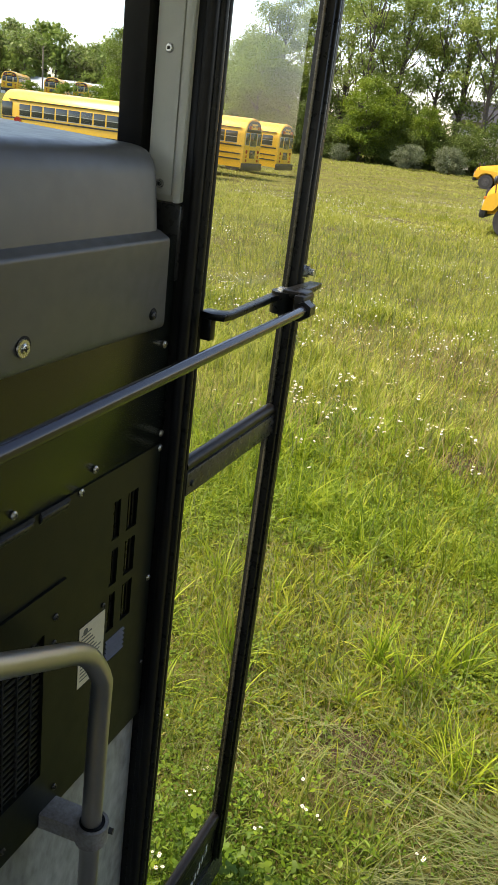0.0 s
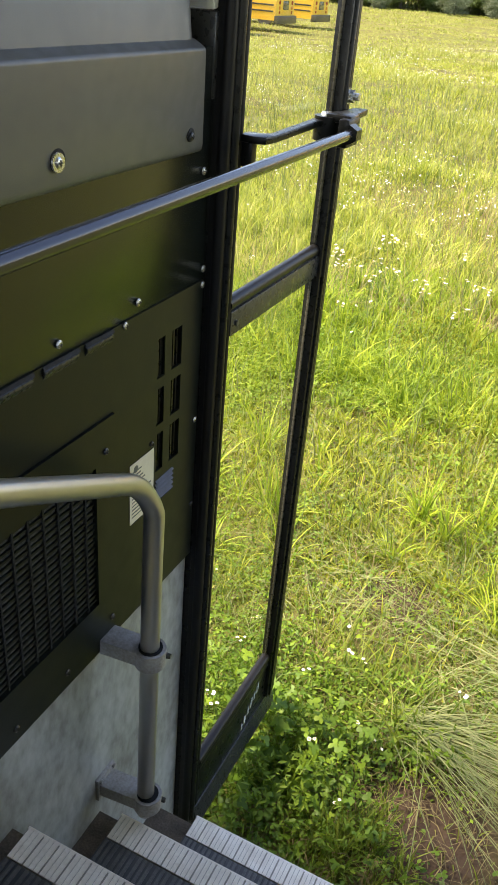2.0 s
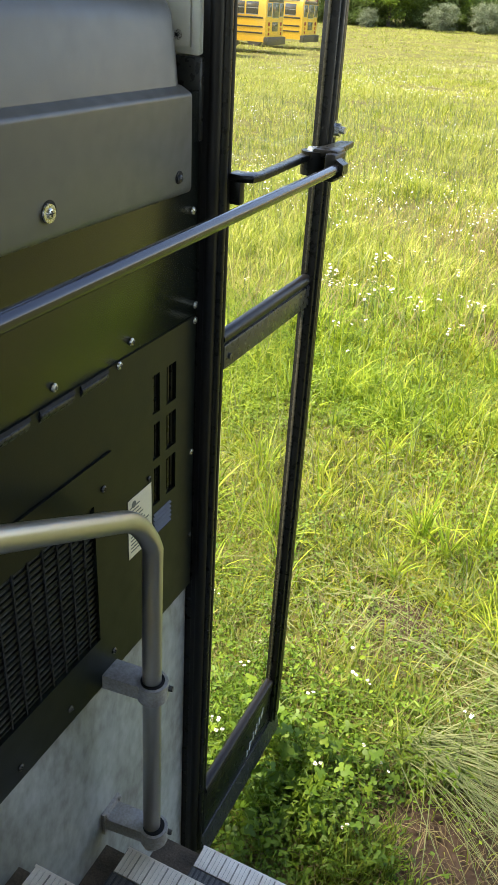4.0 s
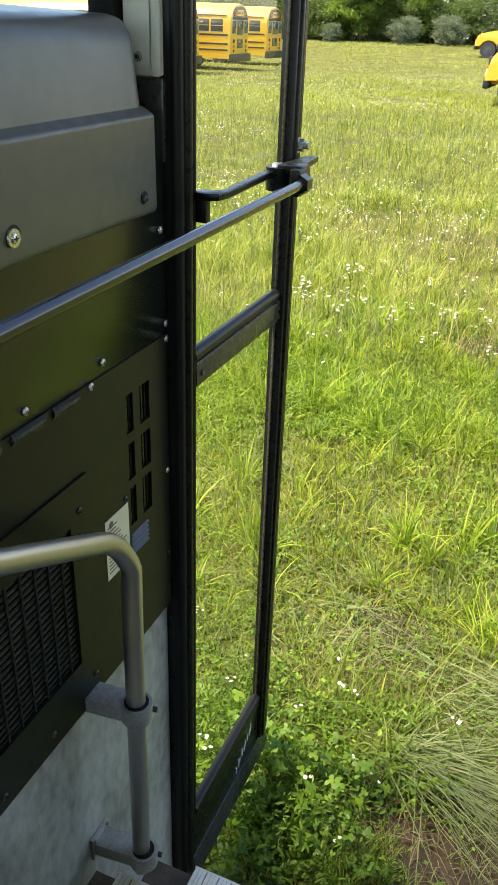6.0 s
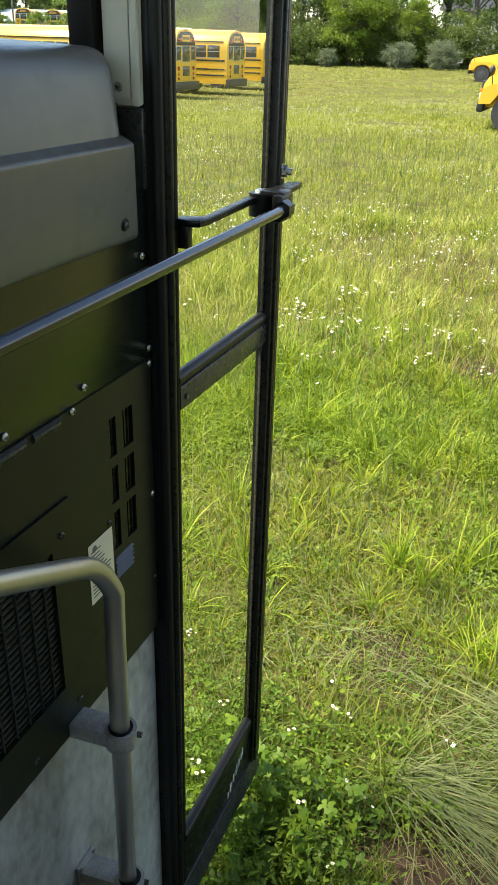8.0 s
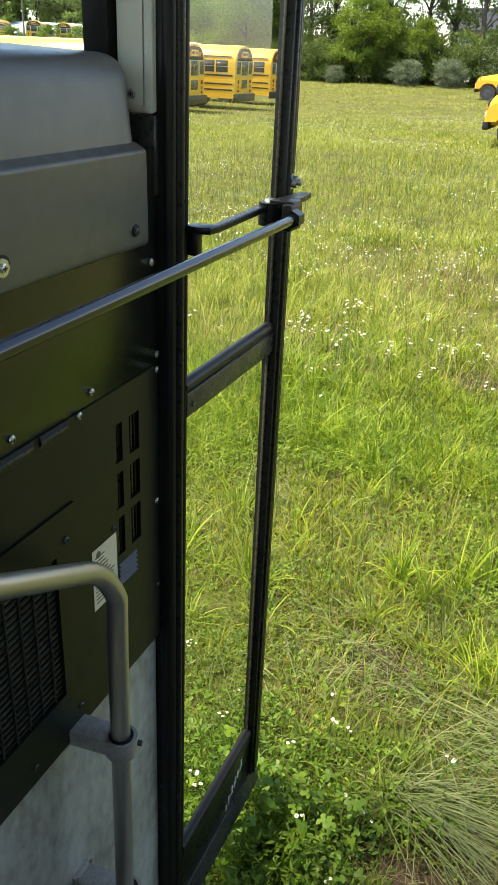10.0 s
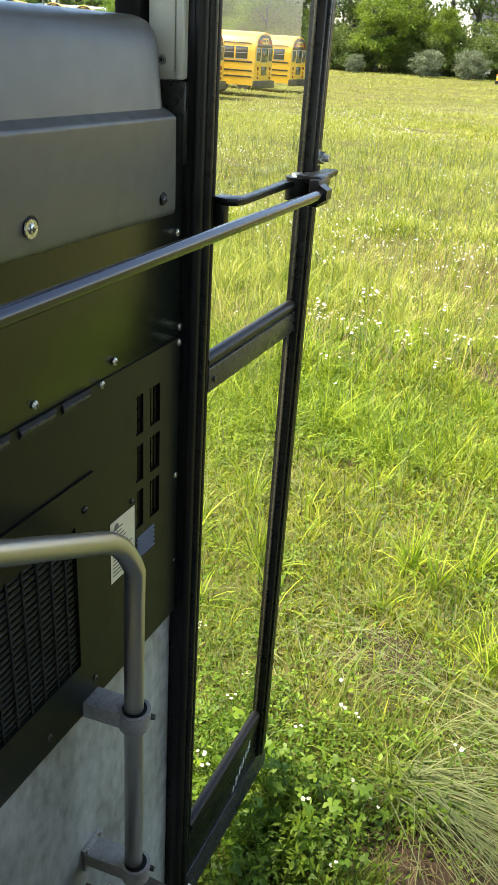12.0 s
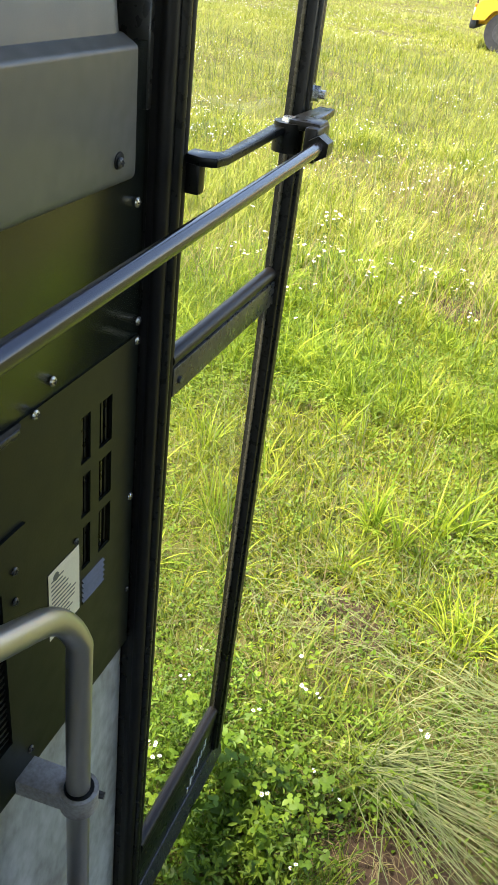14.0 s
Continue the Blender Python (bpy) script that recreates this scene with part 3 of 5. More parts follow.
box(bm, -0.010, 0.0006, -1.30, -0.312, 1.128, 1.388)
part("filter", bm, M_FOAM, heater, "porous black filter foam")
z = 1.134
while z < 1.386:
    bm = bmesh.new()
    box(bm, 0.0008, 0.0044, -1.30, -0.3125, z, z + 0.0036)
    part("grille_bar", bm, M_PANEL, heater, smooth=False)
    z += 0.0117
y = -0.335
while y > -1.29:
    bm = bmesh.new()
    box(bm, 0.002, 0.0060, y - 0.0016, y + 0.0016, 1.1285, 1.3875)
    part("grille_rib", bm, M_VOID, heater, smooth=False)
    y -= 0.031

sticker = thing("label", "cream printed paper label stuck on the heater cover", "label")
bm = bmesh.new()
box(bm, 0.0054, 0.0060, -0.219, -0.148, 1.225, 1.340)
part("paper", bm, M_LABEL, sticker, smooth=False)
rng = random.Random(4)
for k in range(13):
    z = 1.322 - k * 0.0072
    bm = bmesh.new()
    box(bm, 0.00602, 0.0062, -0.213, -0.213 + rng.uniform(0.035, 0.058) - (0.0 if k > 2 else 0.012), z, z + 0.0026)
    part("print_line", bm, M_INK, sticker, smooth=False)
bm = bmesh.new()
rod_between(bm, (0.00602, -0.202, 1.327), (0.0062, -0.202, 1.327), 0.0065, seg=20)
part("print_mark", bm, M_INK, sticker)

# ================================================================ handrail
rail = thing("handrail", "brushed metal grab rail bolted to the stepwell wall", "handrail")
rx, ry = 0.090, -0.284
pts = [(rx - 0.005, ry, 0.615)] + [(rx - 0.005 + k * 0.001, ry, 0.62 + k * 0.12) for k in range(6)]
corner, out = Vector((rx - 0.014, ry + 0.002, 1.371)), Vector((0.016, -0.6, 0.312)).normalized()
r = 0.048
for k in range(1, 10):
    t = k / 9
    a, b = corner + Vector((0.014, 0.008, -r - 0.02)), corner + out * (r + 0.02)
    pts.append(tuple((1 - t) ** 2 * a + 2 * t * (1 - t) * corner + t * t * b))
pts += [tuple(corner + out * d) for d in (0.2, 0.5, 0.9)]
bm = bmesh.new()
sweep(bm, pts, 0.0162, 18)
part("tube", bm, M_TUBE, rail)
for z in (1.033, 0.655):
    bm = bmesh.new()
    prism(bm, [(0.0, ry - 0.030), (0.0, ry + 0.016), (rx - 0.012, ry + 0.022), (rx - 0.012, ry - 0.022)], "z", z - 0.015, z + 0.016, 0.003)
    box(bm, -0.006, 0.0015, ry - 0.034, ry + 0.022, z - 0.026, z + 0.03, 0.001)
    rod_between(bm, (rx, ry, z - 0.017), (rx, ry, z + 0.017), 0.0265, seg=24)
    br = part("bracket", bm, M_CAST, rail, "cast metal stand-off bracket")
    bm = bmesh.new()
    rod_between(bm, (rx, ry, z + 0.017), (rx, ry, z + 0.019), 0.0205, seg=22)
    part("bush", bm, M_RUBBER, br)
    for dy in (-0.026, 0.016):
        bm = bmesh.new()
        rod_between(bm, (0.001, ry + dy, z + 0.024), (0.006, ry + dy, z + 0.024), 0.005, 0.004, 12)
        part("bolt", bm, M_CAST, br)
    bm = bmesh.new()
    rod_between(bm, (rx + 0.02, ry + 0.012, z), (rx + 0.031, ry + 0.014, z), 0.0055, 0.0048, 12)
    part("bolt", bm, M_DARKSCREW, br)

# ================================================================ open door leaf
door = thing("bus_door", "open black framed bus door leaf with two glass panes", "door")
bm = bmesh.new()
box(bm, 0.004, 0.0295, 0.030, 0.059, 0.150, 2.62, 0.003)
part("hinge_stile", bm, M_BLACK, door)
bm = bmesh.new()
rod_between(bm, (0.0235, 0.050, 0.15), (0.0235, 0.050, 2.62), 0.0085, seg=14)
part("hinge_gasket", bm, M_RUBBER, door)
bm = bmesh.new()
box(bm, 0.010, 0.042, 0.452, 0.484, 0.19, 2.62, 0.004)
part("outer_stile", bm, M_BLACK, door)
bm = bmesh.new()
box(bm, 0.012, 0.048, 0.462, 0.471, 0.19, 2.62, 0.003)
part("stile_bead", bm, M_BLACK, door)
bm = bmesh.new()
rod_between(bm, (0.030, 0.489, 0.19), (0.030, 0.489, 2.62), 0.0135, seg=16)
rod_between(bm, (0.030, 0.505, 0.19), (0.030, 0.505, 2.62), 0.0100, seg=16)
part("edge_rubber", bm, M_RUBBER, door, "double ribbed rubber closing edge")
# added strips that carry the stile's reflection of the grass as colour
for z0, z1 in ((0.362, 1.472), (1.546, 2.61)):
    bm = bmesh.new()
    box(bm, 0.0205, 0.0262, 0.4475, 0.4517, z0, z1, 0.001)
    part("reflection_strip", bm, M_STRIP, door, "olive-grey strip beside the glass, standing for the stile's grass reflection")
bm = bmesh.new()
box(bm, 0.004, 0.0345, 0.050, 0.474, 1.474, 1.520, 0.003)
part("mid_rail", bm, M_RAIL, door, "worn alloy cross rail")
bm = bmesh.new()
rod_between(bm, (0.022, 0.050, 1.531), (0.022, 0.452, 1.531), 0.0125, seg=14)
box(bm, 0.010, 0.030, 0.052, 0.452, 1.519, 1.526)
part("rail_gasket", bm, M_RUBBER, door)
bm = bmesh.new()
box(bm, 0.004, 0.031, 0.052, 0.470, 0.175, 0.335, 0.003)
part("bottom_rail", bm, M_BLACK, door)
bm = bmesh.new()
rod_between(bm, (0.023, 0.050, 0.348), (0.023, 0.452, 0.348), 0.0135, seg=14)
box(bm, 0.030, 0.034, 0.052, 0.475, 0.318, 0.336, 0.0015)
part("bottom_gasket", bm, M_RUBBER, door)
bm = bmesh.new()
prism(bm, [(0.006, 0.19), (0.034, 0.185), (0.044, 0.118), (0.026, 0.108), (0.008, 0.13)], "y", 0.034, 0.515, 0.005)
part("sweep", bm, M_RAIL, door, "grey rubber bottom sweep")
bm = bmesh.new()
for k in range(9):
    u, w = 0.30 + 0.012 * k + 0.004 * math.sin(k * 2.1), 0.20 + 0.009 * k
    box(bm, 0.0305, 0.0322, u, u + 0.008, w, w + 0.02 + 0.012 * math.sin(k * 1.7) ** 2)
part("paint_chip", bm, M_CHIP, door, "scraped bare paint")
for z0, z1 in ((0.345, 1.482), (1.53, 2.60)):
    bm = bmesh.new()
    bm.faces.new([bm.verts.new(c) for c in ((0.020, 0.052, z0), (0.020, 0.456, z0), (0.020, 0.456, z1), (0.020, 0.052, z1))])
    gl = part("pane", bm, M_GLASS, door, "clear glass pane")
    gl.visible_shadow = False
bm = bmesh.new()
rod_between(bm, (0.034, 0.068, 1.496), (0.039, 0.068, 1.496), 0.006, 0.005, 12)
part("bolt", bm, M_DARKSCREW, door)

# ================================================================ door arm and push rod
arm = thing("door_arm", "black forged door arm with a pivot and bolts", "door arm")
bm = bmesh.new()
top = [(0.028, 0.048), (0.028, 0.078), (0.052, 0.080), (0.060, 0.090), (0.046, 0.300), (0.046, 0.36), (0.052, 0.505), (0.078, 0.510), (0.083, 0.46), (0.086, 0.34), (0.066, 0.285), (0.076, 0.076), (0.072, 0.050), (0.055, 0.042)]
prism(bm, top, "z", 1.799, 1.8105, 0.002)
part("bar", bm, M_BLACK, arm)
bm = bmesh.new()
box(bm, 0.028, 0.050, 0.050, 0.068, 1.762, 1.800, 0.003)
part("tab", bm, M_BLACK, arm)
bm = bmesh.new()
rod_between(bm, (0.068, 0.315, 1.775), (0.068, 0.315, 1.816), 0.023, seg=20)
part("pivot", bm, M_BLACK, arm)
bm = bmesh.new()
rod_between(bm, (0.068, 0.315, 1.816), (0.068, 0.315, 1.822), 0.0125, 0.0115, 6)
part("pivot_bolt", bm, M_SCREW, arm)
bm = bmesh.new()
box(bm, 0.070, 0.118, 0.300, 0.345, 1.808, 1.822, 0.004)
box(bm, 0.100, 0.120, 0.285, 0.345, 1.770, 1.818, 0.004)
part("yoke", bm, M_BLACK, arm)
bm = bmesh.new()
rod_between(bm, (0.036, 0.478, 1.833), (0.068, 0.478, 1.833), 0.0068, seg=12)
rod_between(bm, (0.044, 0.478, 1.833), (0.047, 0.478, 1.833), 0.0150, seg=18)
rod_between(bm, (0.047, 0.478, 1.833), (0.058, 0.478, 1.833), 0.0118, seg=6)
part("clamp_bolt", bm, M_SCREW, arm)

push = thing("push_rod", "satin dark metal door push rod", "door rod")
a, b = Vector((0.130, 0.262, 1.798)), Vector((0.218, -1.0, 1.835))
bm = bmesh.new()
rod_between(bm, a, b, 0.0088, seg=24)
part("rod", bm, M_ROD, push)
bm = bmesh.new()
d = (b - a).normalized()
rod_between(bm, a - d * 0.03, a + d * 0.004, 0.0165, seg=6)
part("nut", bm, M_BLACK, push)


# ================================================================ outdoors: ground
def ground_sheet():
    rs = [0.0] + list(np.geomspace(0.25, 900.0, 110))
    n = 180
    verts = [(0.0, 0.0, -0.05)]
    for r in rs[1:]:
        a = np.linspace(0, 2 * np.pi, n, endpoint=False)
        x, y = r * np.sin(a), r * np.cos(a)
        verts += list(zip(x, y, lie(x, y)))
    faces = [(0, 1 + (k + 1) % n, 1 + k) for k in range(n)]
    for j in range(len(rs) - 2):
        o = 1 + j * n
        faces += [(o + k, o + (k + 1) % n, o + n + (k + 1) % n, o + n + k) for k in range(n)]
    me = bpy.data.meshes.new("ground")
    me.from_pydata(verts, [], faces)
    me.materials.append(M_GROUND)
    me.polygons.foreach_set("use_smooth", [True] * len(me.polygons))
    return tagged(new("ground", me), "meadow soil with patches of bare earth", "ground", kind="structure")


ground_sheet()


def quads_mesh(name, verts, faces, material, label, category, kind="stuff", parent=None):
    """A mesh from arrays: verts (n, 3) and faces (m, 4)."""
    me = bpy.data.meshes.new(name)
    me.vertices.add(len(verts))
    me.vertices.foreach_set("co", np.asarray(verts, np.float32).ravel())
    me.loops.add(faces.size)
    me.loops.foreach_set("vertex_index", faces.ravel().astype(np.int32))
    me.polygons.add(len(faces))
    me.polygons.foreach_set("loop_start", np.arange(0, faces.size, 4, dtype=np.int32))
    me.polygons.foreach_set("loop_total", np.full(len(faces), 4, np.int32))
    me.polygons.foreach_set("use_smooth", [True] * len(faces))
    me.materials.append(material)
    me.update(calc_edges=True)
    ob = new(name, me)
    if parent is not None:
        ob.parent = parent
    if label:
        tagged(ob, label, category, kind=kind)
    return ob


def blades(rng, x, y, z, height, width, lean, seg=3, heading=None):
    """Bent, tapering blades from their feet: arrays of points, quads."""
    n = len(x)
    head = rng.uniform(0, 2 * np.pi, n) if heading is None else heading
    d = np.stack([np.cos(head), np.sin(head), np.zeros(n)], 1)
    turn = rng.normal(0, 0.5, n)
    s = np.stack([-np.sin(head + turn), np.cos(head + turn), np.zeros(n)], 1)
    base = np.stack([x, y, z], 1)
    rows = []
    for k in range(seg + 1):
        t = k / seg
        ang = lean * t
        up = height * t * np.cos(ang * 0.75)
        out = height * t * np.sin(ang) * 0.9
        w = width * (1 - t) ** 0.7 * (0.5 if k == 0 else 0.5) + 0.0003
        c = base + d * out[:, None] + np.stack([0 * up, 0 * up, up], 1)
        rows += [c - s * w[:, None], c + s * w[:, None]]
    v = np.stack(rows, 1).reshape(-1, 3)
    o = (np.arange(n) * 2 * (seg + 1))[:, None]
    f = np.concatenate([o + np.array([[2 * k, 2 * k + 1, 2 * k + 3, 2 * k + 2]]) for k in range(seg)], 1).reshape(-1, 4)
    return v, f


def wedge(rng, n, r0, r1, a0=-34.0, a1=12.0, power=2.0):
    """Feet strewn over the part of the meadow between two distances from the doorway."""
    r = (rng.uniform(0, 1, n) * (r1 ** power - r0 ** power) + r0 ** power) ** (1 / power)
    a = np.radians(rng.uniform(a0, a1, n))
    x, y = 0.6 + r * np.sin(a), -1.1 + r * np.cos(a)
    return x, y, r


def patch(x, y, s, seed):
    """A slow, uneven drift from 0 to 1 over the ground."""
    p = seed * 1.7
    v = np.sin(x * s + p + 1.3 * np.sin(y * s * 0.7 + p)) + np.sin(y * s * 1.3 + 2 * p + np.sin(x * s * 0.6)) + 0.6 * np.sin((x + y) * s * 2.3 + p)
    return np.clip(0.5 + v / 4.2, 0, 1)


def keep(mask, *arrays):
    return [a[mask] for a in arrays]


def clear(x, y):
    """Bare earth near the doorway."""
    return 1.2 * np.exp(-(((x - 0.56) / 0.24) ** 2 + ((y - 0.46) / 0.15) ** 2)) + 0.8 * np.exp(-(((x - 0.22) / 0.2) ** 2 + ((y - 1.36) / 0.16) ** 2)) \
        + 0.9 * np.exp(-(((x - 0.03) / 0.2) ** 2 + ((y - 4.55) / 0.45) ** 2)) + 0.7 * np.exp(-(((x - 0.9) / 0.3) ** 2 + ((y - 0.4) / 0.25) ** 2))


rng = np.random.default_rng(11)
# short meadow close to the door
x, y, r = wedge(rng, 56000, 1.2, 5.6, -32, 8, 1.6)
ok = (y > 0.1) & (y > 1.35 + rng.normal(0, 0.3, len(x))) & (rng.uniform(0, 1, len(x)) > 0.92 * np.minimum(clear(x, y) * 1.3, 1)) & ~((y < 0.85) & (rng.uniform(0, 1, len(x)) < 0.72))
x, y, r = keep(ok, x, y, r)
clump = 0.6 * patch(x, y, 19.0, 2) + 0.4 * patch(x, y, 41.0, 6)
x, y, r, clump = keep(clump > rng.uniform(0.05, 0.62, len(x)), x, y, r, clump)
h = (0.016 + 0.062 * patch(x, y, 4.2, 1) ** 2 + 0.075 * clump ** 3) * rng.lognormal(0, 0.42, len(x)) * (0.85 + 0.5 * smooth_step(3.2, 5, r))
v, f = blades(rng, x, y, lie(x, y) - 0.004, h, rng.uniform(0.004, 0.012, len(x)), rng.uniform(0.15, 1.7, len(x)))
quads_mesh("grass", v, f, M_GRASS, "short green meadow grass outside the door", "grass")
# low grass by the bus, its shade carried by the darker tones
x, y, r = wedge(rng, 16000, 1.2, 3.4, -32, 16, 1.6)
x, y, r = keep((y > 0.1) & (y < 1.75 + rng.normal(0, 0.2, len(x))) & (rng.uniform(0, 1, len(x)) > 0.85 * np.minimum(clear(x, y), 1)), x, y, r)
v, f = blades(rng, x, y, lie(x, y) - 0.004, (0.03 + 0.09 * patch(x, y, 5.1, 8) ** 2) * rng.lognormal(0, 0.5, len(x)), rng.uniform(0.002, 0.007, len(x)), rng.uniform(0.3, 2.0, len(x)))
quads_mesh("low_grass", v, f, M_LOW, "low grass beside the bus, toned dark for its shade", "grass")
n = 8500
x, y = rng.uniform(-0.9, 1.4, n), rng.uniform(0.12, 2.9, n)
v, f = blades(rng, x, y, lie(x, y) + rng.uniform(0.0, 0.012, n) + 0.035 * rng.uniform(0, 1, n) * smooth_step(0.9, 1.4, y), rng.uniform(0.03, 0.13, n), rng.uniform(0.0012, 0.0035, n), rng.uniform(1.5, 2.0, n), 2)
quads_mesh("litter", v, f, M_LITTER, "dry brown litter on the soil", "litter")
def tufts(rng, cx, cy, per, radius, height, width, flop, seg=3):
    """Tussocks: blades that spring from one foot each and lean outwards, the outer ones further."""
    k = np.repeat(np.arange(len(cx)), per)
    n = len(k)
    a, q = rng.uniform(0, 2 * np.pi, n), rng.uniform(0, 1, n) ** 0.6
    x, y = cx[k] + radius[k] * q * np.cos(a), cy[k] + radius[k] * q * np.sin(a)
    lean = np.clip(0.1 + flop * q + rng.normal(0, 0.3, n), 0.05, 1.9)
    return blades(rng, x, y, lie(x, y) - 0.005, height[k] * rng.lognormal(0, 0.28, n), width[k] * rng.uniform(0.6, 1.3, n), lean, seg, a + rng.normal(0, 0.6, n))


def sow(name, label, seed, n, r0, r1, per, radius, height, width, flop, material, gap=(0.1, 0.6), grow=0.0, seg=3, power=1.5, scale=2.2):
    """One band of tussocks between two distances, thinner and lower where the ground is poor."""
    rng = np.random.default_rng(seed)
    x, y, r = wedge(rng, n, r0, r1, -32, 7, power)
    rich = 0.6 * patch(x, y, scale, seed) + 0.4 * patch(x, y, scale * 3.1, seed + 3)
    x, y, r, rich = keep((rich > rng.uniform(*gap, n)) & (clear(x, y) < rng.uniform(0.15, 0.6, n)), x, y, r, rich)
    far = 1 + grow * (r - r0) / r0
    m = len(x)
    v, f = tufts(rng, x, y, per, rng.uniform(*radius, m) * far, rng.uniform(*height, m) * (0.55 + 0.8 * rich), rng.uniform(*width, m) * far, flop, seg)
    quads_mesh(name, v, f, material, label, "grass")


sow("mown_tufts", "short mown tufts of green and yellow grass", 41, 1500, 2.35, 4.3, 20, (0.03, 0.06), (0.03, 0.10), (0.004, 0.008), 1.8, M_MOWN, (0.2, 0.65))
sow("broad_tufts", "tufts of fresh broad-bladed grass", 42, 210, 2.4, 6.2, 26, (0.025, 0.055), (0.11, 0.22), (0.006, 0.011), 1.3, M_LUSH, (0.2, 0.7), seg=4)
sow("lush_grass", "dense bright green grass past the mown strip", 43, 3300, 4.0, 6.3, 15, (0.05, 0.11), (0.06, 0.19), (0.006, 0.012), 1.7, M_LUSH, (0.25, 0.62), scale=1.7)
sow("tall_grass", "knee-high uncut meadow grass in tussocks", 44, 3000, 5.7, 11.0, 16, (0.06, 0.14), (0.08, 0.26), (0.0055, 0.0105), 1.5, M_TUFT, (0.2, 0.65), 0.3, scale=1.3)
sow("meadow_tufts", "tussocks of yellow-green meadow grass", 45, 5200, 10.5, 36.0, 12, (0.1, 0.3), (0.06, 0.18), (0.009, 0.016), 1.3, M_FAR, (0.25, 0.7), 0.7, 2, 1.2, 0.7)
# thin brown seed stems over the tall grass
x, y, r = wedge(rng, 4200, 5.2, 9.5, -31, 7, 1.3)
x, y, r = keep(patch(x, y, 1.1, 12) > rng.uniform(0.15, 0.7, len(x)), x, y, r)
v, f = blades(rng, x, y, lie(x, y), rng.uniform(0.2, 0.48, len(x)), rng.uniform(0.003, 0.0055, len(x)), rng.uniform(0.2, 1.3, len(x)), 4)
quads_mesh("seed_stems", v, f, M_SEEDSTEM, "thin brown seed stems over the meadow grass", "grass stems")
# middle distance
x, y, r = wedge(rng, 52000, 4.6, 30.0, -32, 9, 1.05)
h = (0.05 + 0.09 * patch(x, y, 0.9, 2)) * rng.lognormal(0, 0.4, len(x))
v, f = blades(rng, x, y, lie(x, y) - 0.01, h, rng.uniform(0.007, 0.013, len(x)) * (0.6 + r / 20), rng.uniform(0.4, 2.0, len(x)), 2)
quads_mesh("meadow_grass", v, f, M_GRASS, "low undergrowth of uncut meadow grass", "grass")
# far meadow
x, y, r = wedge(rng, 95000, 9.0, 90.0, -42, 14, 1.25)
h = (0.06 + 0.07 * patch(x, y, 0.35, 5)) * rng.lognormal(0, 0.35, len(x)) * (0.35 + 0.65 * smooth_step(9, 30, r))
v, f = blades(rng, x, y, lie(x, y) - 0.02, h, rng.uniform(0.014, 0.026, len(x)) * r / 18, rng.uniform(0.3, 1.8, len(x)), 2)
quads_mesh("far_grass", v, f, M_FAR, "pale flowering meadow grass in the distance", "grass")
# cut, lying stalks in swathes
def around(rng, n, outer):
    """Feet strewn all round the bus, off its own ground and off the part that is sown more thickly."""
    x, y = rng.uniform(-outer, outer, n), rng.uniform(-outer, outer, n)
    az = np.degrees(np.arctan2(x - 0.6, y + 1.1))
    return keep(~((x > -0.9) & (x < 7.3) & (y > -2.6) & (y < 0.35)) & ~((az > -31) & (az < 13) & (y > 0)) & (np.hypot(x, y) < outer), x, y)


x, y = around(rng, 56000, 14.0)
v, f = blades(rng, x, y, lie(x, y) - 0.01, rng.uniform(0.05, 0.16, len(x)), rng.uniform(0.012, 0.028, len(x)), rng.uniform(0.4, 2.0, len(x)), 2)
quads_mesh("verge_grass", v, f, M_GRASS, "green meadow grass round the bus", "grass")


def stalks(rng, x, y, z, length, width, heading, rise, hump):
    """Nearly straight cut stalks that lie on one another, each with a slight bow of its own."""
    n = len(x)
    d = np.stack([np.cos(heading), np.sin(heading), np.zeros(n)], 1)
    s = np.stack([-np.sin(heading), np.cos(heading), np.zeros(n)], 1)
    side = rng.normal(0, 0.15, n) * length
    rows = []
    for k in range(6):
        t = k / 5
        c = np.stack([x, y, z], 1) + d * (length * t)[:, None] + s * (side * t * t)[:, None]
        c[:, 2] += rise * length * t + hump * length * 4 * t * (1 - t)
        w = 0.5 * width * (1 - 0.75 * t)
        roll = np.stack([s[:, 0], s[:, 1], rng.normal(0, 0.5) * np.ones(n)], 1)
        rows += [c - roll * w[:, None], c + roll * w[:, None]]
    v = np.stack(rows, 1).reshape(-1, 3)
    o = (np.arange(n) * 12)[:, None]
    f = np.concatenate([o + np.array([[2 * k, 2 * k + 1, 2 * k + 3, 2 * k + 2]]) for k in range(5)], 1).reshape(-1, 4)
    return v, f


def swathe(cx, cy, n, spread, heading, hs, fan=0.3):
    x, y = rng.normal(cx, spread[0], n), rng.normal(cy, spread[1], n)
    return stalks(rng, x, y, lie(x, y) + rng.uniform(0.015, 0.09, n), rng.uniform(0.35, 1.0, n) * hs, rng.uniform(0.0018, 0.0042, n),
                  rng.normal(heading, fan, n), rng.normal(0.02, 0.05, n), rng.uniform(-0.02, 0.09, n))


